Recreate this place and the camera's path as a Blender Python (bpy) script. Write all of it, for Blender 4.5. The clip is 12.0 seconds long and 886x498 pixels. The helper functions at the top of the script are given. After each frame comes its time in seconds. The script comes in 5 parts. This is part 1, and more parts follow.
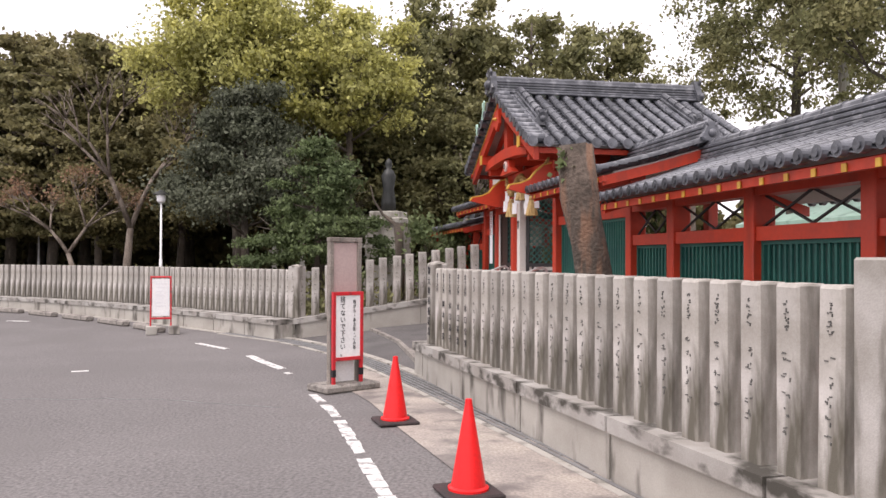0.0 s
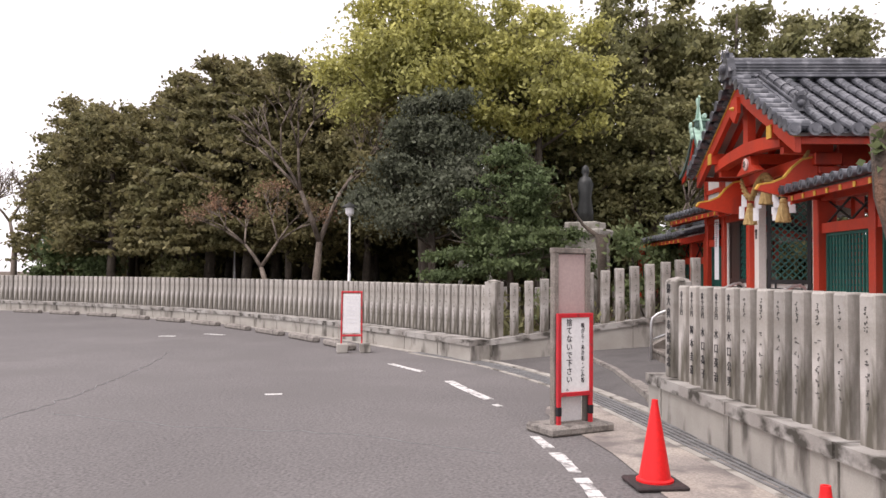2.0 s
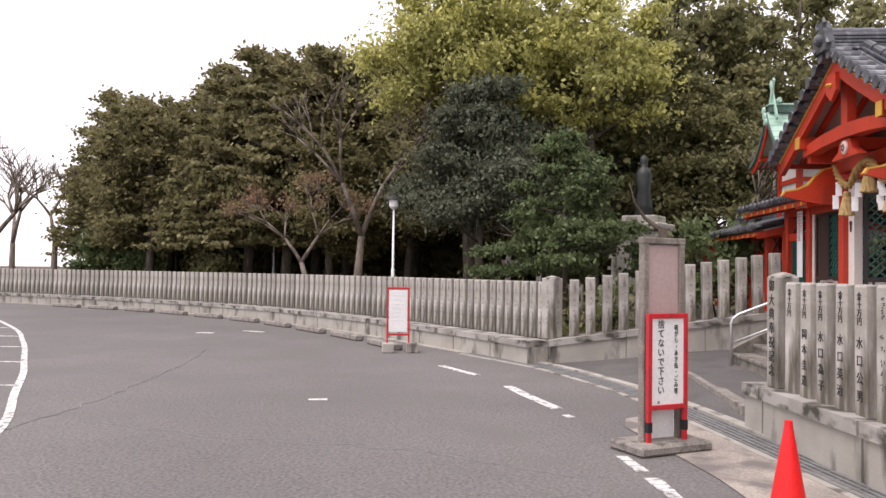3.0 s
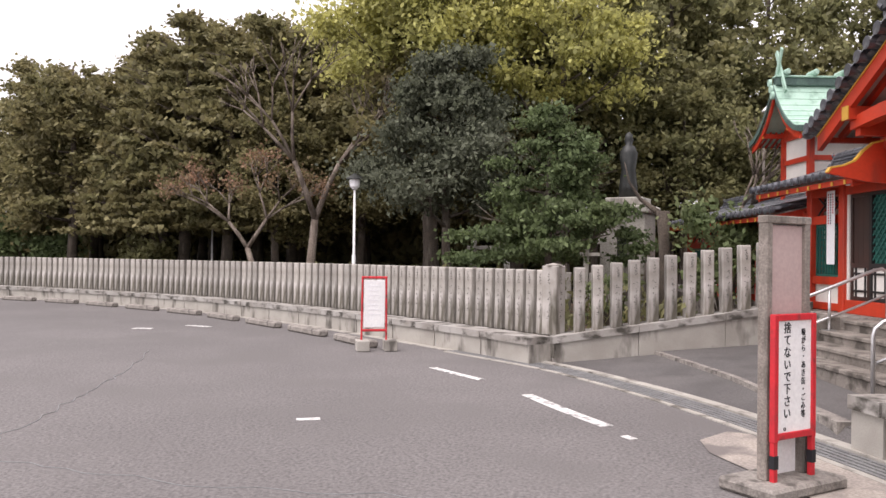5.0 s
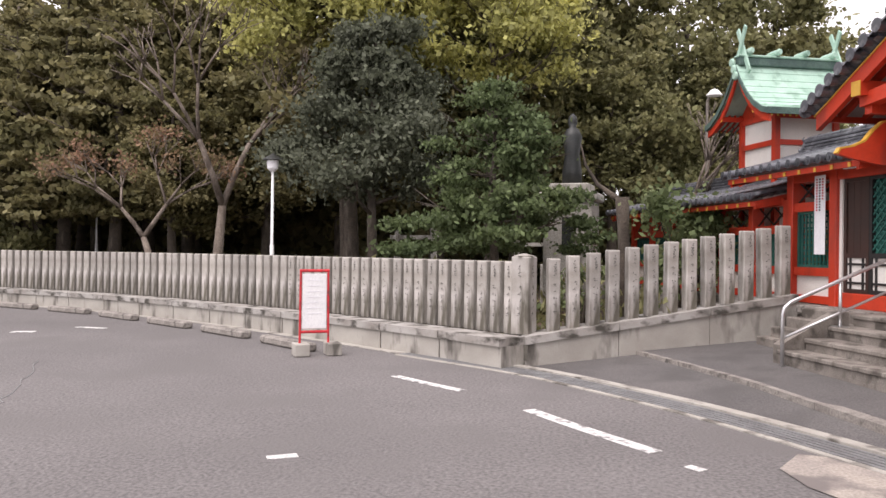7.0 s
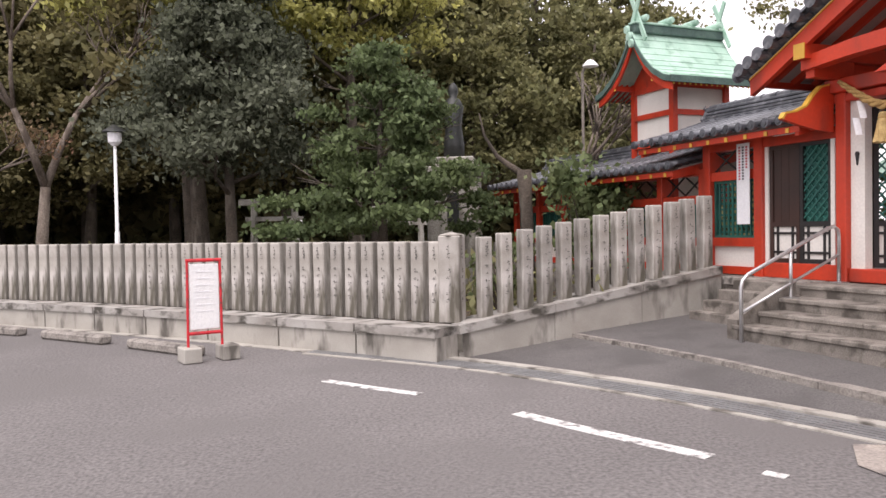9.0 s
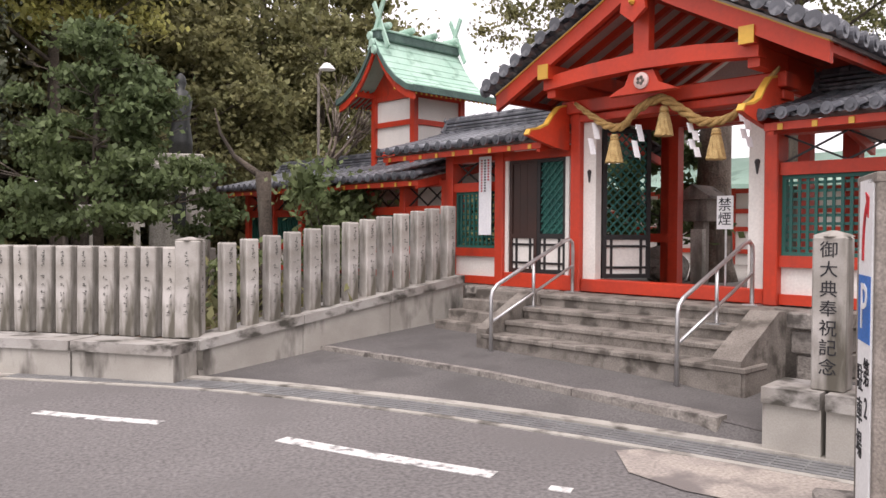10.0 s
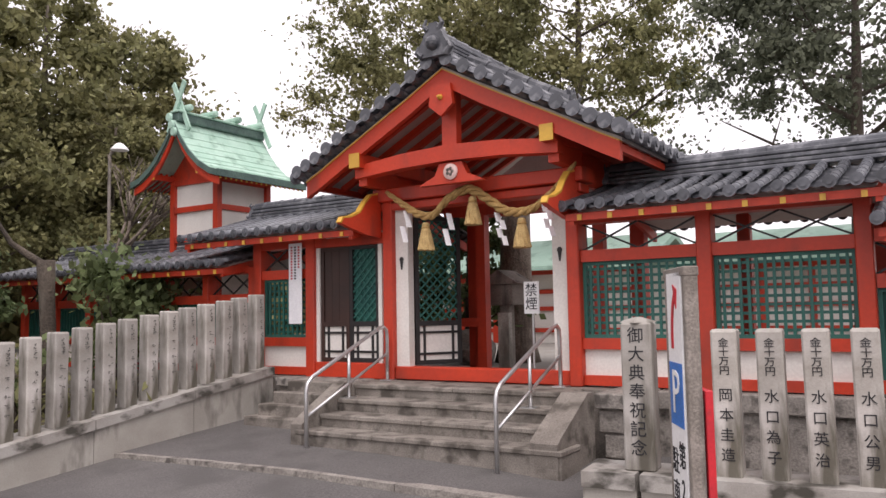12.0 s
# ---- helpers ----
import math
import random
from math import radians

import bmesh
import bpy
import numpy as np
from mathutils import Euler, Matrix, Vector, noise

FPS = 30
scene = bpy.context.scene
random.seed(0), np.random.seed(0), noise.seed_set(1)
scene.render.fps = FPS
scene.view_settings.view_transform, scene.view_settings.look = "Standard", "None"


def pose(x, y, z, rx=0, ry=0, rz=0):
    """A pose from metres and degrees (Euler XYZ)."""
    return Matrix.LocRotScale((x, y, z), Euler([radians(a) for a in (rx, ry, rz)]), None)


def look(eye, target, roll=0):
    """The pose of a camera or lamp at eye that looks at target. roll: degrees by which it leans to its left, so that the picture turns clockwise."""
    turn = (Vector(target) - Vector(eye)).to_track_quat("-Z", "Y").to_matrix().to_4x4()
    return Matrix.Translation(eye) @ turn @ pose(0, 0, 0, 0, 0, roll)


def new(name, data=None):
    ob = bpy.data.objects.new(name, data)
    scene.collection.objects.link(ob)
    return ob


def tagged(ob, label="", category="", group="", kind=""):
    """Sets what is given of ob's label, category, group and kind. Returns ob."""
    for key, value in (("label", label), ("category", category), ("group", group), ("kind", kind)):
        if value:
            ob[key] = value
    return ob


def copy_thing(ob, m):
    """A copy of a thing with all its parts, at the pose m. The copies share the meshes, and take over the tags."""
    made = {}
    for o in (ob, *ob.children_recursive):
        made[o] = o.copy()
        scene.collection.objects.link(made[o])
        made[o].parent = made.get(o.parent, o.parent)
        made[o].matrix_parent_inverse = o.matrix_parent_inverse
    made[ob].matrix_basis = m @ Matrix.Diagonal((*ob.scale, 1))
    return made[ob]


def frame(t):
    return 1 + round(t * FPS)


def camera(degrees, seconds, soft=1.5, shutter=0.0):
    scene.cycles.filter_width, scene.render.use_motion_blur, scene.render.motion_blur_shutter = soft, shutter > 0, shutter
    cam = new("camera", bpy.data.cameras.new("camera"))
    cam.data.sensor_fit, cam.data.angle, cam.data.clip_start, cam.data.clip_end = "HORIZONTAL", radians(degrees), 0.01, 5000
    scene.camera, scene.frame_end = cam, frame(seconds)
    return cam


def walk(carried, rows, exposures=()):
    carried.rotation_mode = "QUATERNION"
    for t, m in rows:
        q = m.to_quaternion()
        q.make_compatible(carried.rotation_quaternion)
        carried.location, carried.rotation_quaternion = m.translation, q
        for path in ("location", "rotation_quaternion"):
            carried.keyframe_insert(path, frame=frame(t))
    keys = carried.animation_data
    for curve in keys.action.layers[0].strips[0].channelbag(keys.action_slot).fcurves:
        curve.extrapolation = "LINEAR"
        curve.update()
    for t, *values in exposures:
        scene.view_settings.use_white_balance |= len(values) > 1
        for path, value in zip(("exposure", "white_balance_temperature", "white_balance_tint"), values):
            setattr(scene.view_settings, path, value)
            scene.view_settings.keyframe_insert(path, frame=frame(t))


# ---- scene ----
cam = camera(58.1, 12.0)
PATH = [
    (0, (1.668, 0.157, 1.534), (1.439, 2.144, 1.559), 0.21),
    (0.5, (1.419, 0.765, 1.539), (1.126, 2.743, 1.587), 0.26),
    (1, (1.307, 1.028, 1.546), (1.040, 3.010, 1.594), 0.04),
    (1.5, (1.043, 1.450, 1.534), (0.701, 3.419, 1.588), 0.26),
    (2, (0.789, 1.529, 1.529), (0.143, 3.421, 1.589), 0.42),
    (2.5, (0.492, 1.961, 1.504), (-0.226, 3.828, 1.560), 0.79),
    (3, (0.189, 2.370, 1.484), (-0.542, 4.230, 1.537), 0.77),
    (4.8, (-1.123, 3.611, 1.477), (-1.720, 5.520, 1.503), 0.61),
    (5, (-1.235, 3.691, 1.487), (-1.798, 5.611, 1.507), 0.70),
    (5.5, (-1.552, 3.961, 1.483), (-2.017, 5.906, 1.499), 0.58),
    (6, (-1.871, 4.260, 1.476), (-2.232, 6.227, 1.490), 0.74),
    (6.5, (-2.201, 4.569, 1.461), (-2.504, 6.546, 1.472), 0.71),
    (8.3, (-3.480, 5.794, 1.460), (-3.610, 7.789, 1.428), -0.21),
    (8.5, (-3.609, 5.844, 1.459), (-3.668, 7.843, 1.426), -0.68),
    (9, (-3.936, 6.139, 1.461), (-3.747, 8.129, 1.410), -1.02),
    (9.5, (-4.157, 6.480, 1.471), (-3.647, 8.413, 1.411), -0.69),
    (10, (-4.226, 6.710, 1.481), (-3.352, 8.509, 1.439), 0.33),
    (10.5, (-4.202, 6.841, 1.524), (-3.029, 8.461, 1.531), 0.19),
    (11, (-4.221, 6.835, 1.537), (-2.941, 8.371, 1.597), -0.60),
    (11.5, (-4.290, 6.878, 1.558), (-3.002, 8.403, 1.674), -0.91),
    (12, (-4.298, 6.894, 1.572), (-3.009, 8.415, 1.728), -1.07),
]
walk(cam, [(t, look(eye, target, roll)) for t, eye, target, roll in PATH],
     [(0, 0.82, 6750, 19), (2.5, 0.66, 6750, 19), (5.5, 0.86, 6750, 19), (9.5, 0.86, 6750, 19), (10.5, 0.72, 6750, 19), (12, 0.58, 6750, 19)])


# ---- world and light ----
world = bpy.data.worlds.new("overcast_sky")
scene.world = world
world.use_nodes = True
wn, wl = world.node_tree.nodes, world.node_tree.links
sky = wn.new("ShaderNodeTexSky")
sky.sky_type, sky.sun_disc = "NISHITA", False
sky.sun_elevation, sky.sun_rotation = radians(62), radians(212)
veil = wn.new("ShaderNodeMix")
veil.data_type = "RGBA"
veil.inputs["Factor"].default_value = 0.9
wl.new(sky.outputs[0], veil.inputs[6])
veil.inputs[7].default_value = (9.6, 9.6, 9.9, 1)
wl.new(veil.outputs[2], wn["Background"].inputs[0])
wn["Background"].inputs[1].default_value = 0.095
sun = new("sun", bpy.data.lights.new("sun", "SUN"))
sun.data.energy, sun.data.angle, sun.data.color = 1.5, radians(40), (1.0, 0.97, 0.94)
sun.matrix_world = look((-5, -8, 18), (0, 0, 0))


# ---- materials ----
def mat(name, base, rough=0.8, other=None, scale=3.0, fine=60.0, bump=0.15, metal=0.0, stain=None, amount=0.5, streak=1.0, objects=0.0, trans=0.0, island=0.0, spec=0.5):
    """base and other are mixed by coarse noise, a fine grain breaks it up; stain: a dark colour in drawn-out patches."""
    m = bpy.data.materials.new(name)
    m.use_nodes = True
    n, l = m.node_tree.nodes, m.node_tree.links
    b = n["Principled BSDF"]
    b.inputs["Roughness"].default_value, b.inputs["Metallic"].default_value = rough, metal
    b.inputs["Specular IOR Level"].default_value = spec
    co = n.new("ShaderNodeTexCoord").outputs["Object"]

    def noise_of(s, detail=5.0, stretch=1.0):
        v = co
        if stretch != 1.0:
            mp = n.new("ShaderNodeMapping")
            mp.inputs["Scale"].default_value = (1, 1, 1 / stretch)
            l.new(co, mp.inputs[0])
            v = mp.outputs[0]
        t = n.new("ShaderNodeTexNoise")
        t.inputs["Scale"].default_value, t.inputs["Detail"].default_value = s, detail
        l.new(v, t.inputs["Vector"])
        return t.outputs["Fac"]

    def mix(fac, a, c, mode="MIX"):
        x = n.new("ShaderNodeMix")
        x.data_type, x.blend_type = "RGBA", mode
        for k, val in (("Factor", fac), (6, a), (7, c)):
            s = x.inputs[0] if k == "Factor" else x.inputs[k]
            if isinstance(val, (int, float)):
                s.default_value = val
            elif isinstance(val, tuple):
                s.default_value = (*val, 1)
            else:
                l.new(val, s)
        return x.outputs[2]

    def ramp(fac, lo, hi):
        r = n.new("ShaderNodeMapRange")
        r.inputs[1].default_value, r.inputs[2].default_value = lo, hi
        l.new(fac, r.inputs[0])
        return r.outputs[0]

    other = other or tuple(c * 0.75 for c in base)
    col = mix(ramp(noise_of(scale), 0.35, 0.65), base, other)
    grain = noise_of(fine, 3.0)
    g = n.new("ShaderNodeMapRange")
    g.inputs[1].default_value, g.inputs[2].default_value, g.inputs[3].default_value, g.inputs[4].default_value = 0.3, 0.7, *((0.64, 1.3) if bump >= 0.7 else (0.72, 1.2) if bump >= 0.15 else (0.93, 1.06))
    l.new(grain, g.inputs[0])
    comb = n.new("ShaderNodeCombineColor")
    for i in range(3):
        l.new(g.outputs[0], comb.inputs[i])
    col = mix(1.0, col, comb.outputs[0], "MULTIPLY")
    if stain:
        lo = 0.5 + 0.16 * (0.5 - amount)
        col = mix(ramp(noise_of(scale * 1.7, 6.0, streak), lo, lo + 0.14), col, stain)
    if objects or island:
        src = n.new("ShaderNodeObjectInfo").outputs["Random"] if objects else n.new("ShaderNodeNewGeometry").outputs["Random Per Island"]
        k = objects or island
        r = n.new("ShaderNodeMapRange")
        r.inputs[3].default_value, r.inputs[4].default_value = 1 - k, 1 + k
        l.new(src, r.inputs[0])
        hs = n.new("ShaderNodeHueSaturation")
        l.new(r.outputs[0], hs.inputs["Value"])
        l.new(col, hs.inputs["Color"])
        col = hs.outputs[0]
    l.new(col, b.inputs["Base Color"])
    if bump:
        bp = n.new("ShaderNodeBump")
        bp.inputs["Strength"].default_value, bp.inputs["Distance"].default_value = bump, 0.02
        l.new(grain, bp.inputs["Height"])
        l.new(bp.outputs[0], b.inputs["Normal"])
    if trans:
        tr = n.new("ShaderNodeBsdfTranslucent")
        l.new(col, tr.inputs[0])
        ms = n.new("ShaderNodeMixShader")
        ms.inputs[0].default_value = trans
        l.new(b.outputs[0], ms.inputs[1])
        l.new(tr.outputs[0], ms.inputs[2])
        l.new(ms.outputs[0], n["Material Output"].inputs[0])
    return m


ASPHALT = mat("asphalt", (0.170, 0.159, 0.155), 0.92, (0.138, 0.129, 0.126), 0.35, 34, 0.9, stain=(0.14, 0.131, 0.127), amount=0.42)
APRON = mat("apron_asphalt", (0.098, 0.092, 0.09), 0.9, (0.125, 0.117, 0.113), 0.9, 60, 0.5, stain=(0.085, 0.08, 0.077), amount=0.45)
EARTH = mat("earth", (0.10, 0.075, 0.05), 0.95, (0.06, 0.05, 0.035), 1.2, 30, 0.6, stain=(0.12, 0.07, 0.04), amount=0.5)
GRAVEL = mat("courtyard_ground", (0.34, 0.32, 0.29), 0.95, (0.27, 0.25, 0.23), 1.5, 70, 0.5)
CONCRETE = mat("concrete", (0.42, 0.40, 0.36), 0.9, (0.33, 0.31, 0.275), 2.2, 90, 0.12, stain=(0.12, 0.11, 0.095), amount=0.34, streak=3)
PATCH = mat("worn_concrete", (0.42, 0.37, 0.32), 0.9, (0.26, 0.23, 0.21), 1.4, 45, 0.35, stain=(0.17, 0.15, 0.14), amount=0.5)
WEEP = mat("weep_stain", (0.085, 0.078, 0.066), 0.95, (0.15, 0.14, 0.12), 9, 60, 0.1)
KERB = mat("kerb_stone", (0.31, 0.285, 0.255), 0.9, (0.22, 0.2, 0.18), 5.2, 50, 0.4, stain=(0.1, 0.09, 0.08), amount=0.35)
GRANITE = mat("fence_granite", (0.48, 0.455, 0.425), 0.85, (0.29, 0.27, 0.235), 3.2, 95, 0.14, stain=(0.11, 0.1, 0.078), amount=0.55, streak=5, objects=0.18)
COPING = mat("coping_stone", (0.40, 0.385, 0.36), 0.9, (0.27, 0.25, 0.225), 2.2, 90, 0.14, stain=(0.06, 0.055, 0.045), amount=0.5, streak=0.6)
STEP = mat("step_stone", (0.27, 0.243, 0.213), 0.9, (0.17, 0.15, 0.13), 3.0, 80, 0.2, stain=(0.085, 0.074, 0.062), amount=0.5)
RED = mat("vermilion_paint", (0.58, 0.045, 0.013), 0.5, (0.46, 0.04, 0.016), 1.5, 25, 0.08, stain=(0.3, 0.035, 0.018), amount=0.15, streak=3)
GOLD = mat("ochre_paint", (0.72, 0.42, 0.06), 0.5, (0.6, 0.33, 0.05), 5, 40, 0.05)
WHITE = mat("white_plaster", (0.78, 0.75, 0.70), 0.85, (0.70, 0.67, 0.62), 1.2, 40, 0.08)
SOFFIT = mat("soffit_board", (0.50, 0.45, 0.42), 0.8, (0.4, 0.35, 0.32), 2, 40, 0.08)
GREEN = mat("green_lattice_paint", (0.02, 0.135, 0.105), 0.55, (0.015, 0.10, 0.085), 3, 40, 0.08)
DARKWOOD = mat("dark_brown_wood", (0.05, 0.022, 0.016), 0.5, (0.035, 0.018, 0.014), 3, 50, 0.1)
BLACK = mat("black_paint", (0.015, 0.014, 0.014), 0.5, (0.02, 0.018, 0.018), 4, 40, 0.05)
TILE = mat("roof_tile", (0.115, 0.12, 0.135), 0.3, (0.06, 0.064, 0.073), 5, 45, 0.12, stain=(0.21, 0.215, 0.23), amount=0.36, objects=0.28)
COPPER = mat("copper_patina", (0.42, 0.60, 0.50), 0.7, (0.34, 0.53, 0.43), 1.5, 30, 0.12, stain=(0.24, 0.38, 0.30), amount=0.3, objects=0.08)
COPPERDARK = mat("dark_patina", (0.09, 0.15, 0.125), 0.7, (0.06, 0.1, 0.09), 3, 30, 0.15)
STEEL = mat("galvanised_steel", (0.62, 0.62, 0.62), 0.35, (0.52, 0.52, 0.52), 6, 60, 0.05, metal=0.85)
GRATE = mat("grating_steel", (0.27, 0.275, 0.275), 0.5, (0.2, 0.2, 0.2), 5, 50, 0.1, metal=0.3)
# near-black colour that paints the shade down in the drain
PITSHADE = mat("channel_shade", (0.055, 0.053, 0.05), 0.95)
CONE = mat("cone_plastic", (0.83, 0.012, 0.012), 0.42, (0.75, 0.01, 0.012), 4, 40, 0.03)
RUBBER = mat("black_rubber", (0.025, 0.022, 0.022), 0.8, (0.05, 0.03, 0.03), 5, 60, 0.2)
SIGNWHITE = mat("sign_white", (0.86, 0.86, 0.85), 0.45, (0.8, 0.8, 0.8), 3, 40, 0.02)
SIGNRED = mat("sign_red_paint", (0.62, 0.02, 0.03), 0.5, (0.5, 0.02, 0.03), 6, 50, 0.08, stain=(0.2, 0.03, 0.03), amount=0.2)
SIGNBLUE = mat("sign_blue", (0.03, 0.19, 0.60), 0.5)
INK = mat("ink", (0.012, 0.012, 0.016), 0.6, bump=0)
CARVED = mat("carved_letter_paint", (0.06, 0.06, 0.055), 0.9, (0.15, 0.145, 0.135), 9, 60, 0)
FADED = mat("faded_pink_board", (0.50, 0.38, 0.36), 0.8, (0.45, 0.34, 0.32), 1.6, 40, 0.05)
GREYWOOD = mat("weathered_wood", (0.29, 0.255, 0.225), 0.9, (0.2, 0.175, 0.15), 4, 60, 0.3, stain=(0.09, 0.08, 0.07), amount=0.3, streak=6)
ROPE = mat("straw_rope", (0.52, 0.34, 0.13), 0.9, (0.38, 0.23, 0.08), 14, 90, 0.6)
STRAW = mat("straw", (0.60, 0.43, 0.19), 0.9, (0.45, 0.3, 0.12), 14, 120, 0.6)
CREST = mat("crest_paint", (0.70, 0.52, 0.48), 0.7, (0.6, 0.42, 0.38), 12, 60, 0.1)
PAPER = mat("paper", (0.83, 0.83, 0.84), 0.9, (0.76, 0.76, 0.78), 6, 50, 0.02)
PAINTLINE = mat("road_paint", (0.74, 0.73, 0.71), 0.8, (0.6, 0.59, 0.57), 6, 80, 0.3, stain=(0.2, 0.19, 0.185), amount=0.52)
BARK = mat("bark", (0.10, 0.08, 0.062), 0.95, (0.06, 0.048, 0.038), 4, 35, 0.8, stain=(0.15, 0.13, 0.105), amount=0.3, streak=5)
PALEBARK = mat("pale_bark", (0.24, 0.20, 0.165), 0.95, (0.15, 0.12, 0.095), 4, 35, 0.8, stain=(0.09, 0.07, 0.055), amount=0.4, streak=5)
STUMP = mat("dead_trunk_bark", (0.13, 0.10, 0.08), 0.95, (0.07, 0.055, 0.043), 5, 30, 1.0, stain=(0.2, 0.115, 0.075), amount=0.4, streak=5)
MONUMENT = mat("monument_plaster", (0.48, 0.46, 0.41), 0.9, (0.36, 0.34, 0.30), 1.6, 45, 0.25, stain=(0.15, 0.14, 0.115), amount=0.42, streak=3)
BRONZE = mat("dark_bronze", (0.05, 0.052, 0.05), 0.5, (0.035, 0.038, 0.037), 5, 40, 0.15, metal=0.5)


def leaf(name, c, d, trans=0.42):
    return mat(name, c, 0.65, d, 0.7, 14, 0, island=0.45, trans=trans, spec=0.3)


LEAF_CEDAR = leaf("cedar_leaf", (0.23, 0.20, 0.095), (0.18, 0.172, 0.08))
LEAF_OAK = leaf("evergreen_oak_leaf", (0.20, 0.205, 0.097), (0.25, 0.235, 0.11))
LEAF_YELLOW = leaf("yellow_green_leaf", (0.54, 0.52, 0.18), (0.38, 0.38, 0.14), 0.45)
LEAF_BLUE = leaf("dark_glossy_leaf", (0.15, 0.165, 0.115), (0.12, 0.135, 0.09))
LEAF_FIR = leaf("bright_fir_leaf", (0.135, 0.175, 0.075), (0.105, 0.145, 0.065))
LEAF_BUSH = leaf("broad_bush_leaf", (0.14, 0.185, 0.08), (0.21, 0.235, 0.115))
LEAF_RED = leaf("reddish_twig_leaf", (0.28, 0.15, 0.10), (0.2, 0.16, 0.085), 0.35)


# ---- mesh helpers ----
def mesh_of(name, bm, material, smooth=False):
    me = bpy.data.meshes.new(name)
    bmesh.ops.recalc_face_normals(bm, faces=bm.faces)
    bm.to_mesh(me)
    bm.free()
    me.materials.append(material)
    if smooth:
        me.polygons.foreach_set("use_smooth", [True] * len(me.polygons))
    return me


def part(name, bm, material, parent=None, label="", smooth=False):
    ob = new(name, bm if isinstance(bm, bpy.types.Mesh) else mesh_of(name, bm, material, smooth))
    ob.parent = parent
    return tagged(ob, label)


def thing(name, m, label, category, group="", kind=""):
    ob = new(name)
    ob.empty_display_size = 0.1
    ob.matrix_basis = m
    return tagged(ob, label, category, group, kind)


def box(x0, x1, y0, y1, z0, z1, bevel=0.0, bm=None):
    bm = bm or bmesh.new()
    r = bmesh.ops.create_cube(bm, size=1, matrix=Matrix.Translation(((x0 + x1) / 2, (y0 + y1) / 2, (z0 + z1) / 2)) @ Matrix.Diagonal((x1 - x0, y1 - y0, z1 - z0, 1)))
    if bevel:
        es = {e for v in r["verts"] for e in v.link_edges}
        bmesh.ops.bevel(bm, geom=list(es), offset=bevel, segments=1, affect="EDGES")
    return bm


def beam(a, b, w, h, bm=None):
    """A bar of section w (sideways) x h (upwards) from a to b."""
    bm = bm or bmesh.new()
    a, b = Vector(a), Vector(b)
    d = (b - a).normalized()
    side = d.cross(Vector((0, 0, 1)))
    side = side.normalized() if side.length > 1e-4 else Vector((1, 0, 0))
    up = side.cross(d)
    vs = [[bm.verts.new(p + side * sx * w / 2 + up * sy * h / 2) for sx, sy in ((-1, -1), (1, -1), (1, 1), (-1, 1))] for p in (a, b)]
    for i in range(4):
        bm.faces.new((vs[0][i], vs[0][(i + 1) % 4], vs[1][(i + 1) % 4], vs[1][i]))
    bm.faces.new(vs[0][::-1])
    bm.faces.new(vs[1])
    return bm


def tube(pts, radii, sides=8, bm=None):
    """A round bar along pts; radii: one number or one for each point."""
    bm = bm or bmesh.new()
    pts = [Vector(p) for p in pts]
    rs = radii if isinstance(radii, (list, tuple)) else [radii] * len(pts)
    rings = []
    u = None
    for i, p in enumerate(pts):
        d = (pts[min(i + 1, len(pts) - 1)] - pts[max(i - 1, 0)]).normalized()
        if u is None:
            u = d.orthogonal().normalized()
        u = (u - d * u.dot(d)).normalized()
        w = d.cross(u)
        rings.append([bm.verts.new(p + (u * math.cos(k * math.tau / sides) + w * math.sin(k * math.tau / sides)) * rs[i]) for k in range(sides)])
    for a, b in zip(rings, rings[1:]):
        for k in range(sides):
            bm.faces.new((a[k], a[(k + 1) % sides], b[(k + 1) % sides], b[k]))
    bm.faces.new(rings[0][::-1])
    bm.faces.new(rings[-1])
    return bm


def lathe(profile, sides=20, bm=None, at=(0, 0, 0)):
    bm = bm or bmesh.new()
    c = Vector(at)
    rings = [[bm.verts.new(c + Vector((r * math.cos(k * math.tau / sides), r * math.sin(k * math.tau / sides), z))) for k in range(sides)] for r, z in profile]
    for a, b in zip(rings, rings[1:]):
        for k in range(sides):
            bm.faces.new((a[k], a[(k + 1) % sides], b[(k + 1) % sides], b[k]))
    bm.faces.new(rings[0][::-1])
    bm.faces.new(rings[-1])
    return bm


def prism(outline, y0, y1, bm=None):
    """An outline in x and z, thick from y0 to y1."""
    bm = bm or bmesh.new()
    a = [bm.verts.new((x, y0, z)) for x, z in outline]
    b = [bm.verts.new((x, y1, z)) for x, z in outline]
    n = len(a)
    for i in range(n):
        bm.faces.new((a[i], a[(i + 1) % n], b[(i + 1) % n], b[i]))
    bm.faces.new(a[::-1])
    bm.faces.new(b)
    return bm


def ribbon(pts, w0, w1, z0, z1, bm=None):
    """A strip along pts (x, y[, z]) between the sideways offsets w0 and w1, from z0 to z1."""
    bm = bm or bmesh.new()
    pts = [Vector((*p, 0)) if len(p) == 2 else Vector(p) for p in pts]
    rows = []
    for i, p in enumerate(pts):
        d = pts[min(i + 1, len(pts) - 1)] - pts[max(i - 1, 0)]
        s = Vector((d.y, -d.x, 0)).normalized()
        rows.append([bm.verts.new(p + s * w + Vector((0, 0, z))) for w, z in ((w0, z0), (w0, z1), (w1, z1), (w1, z0))])
    for a, b in zip(rows, rows[1:]):
        for k in range(4):
            bm.faces.new((a[k], a[(k + 1) % 4], b[(k + 1) % 4], b[k]))
    bm.faces.new(rows[0][::-1])
    bm.faces.new(rows[-1])
    return bm


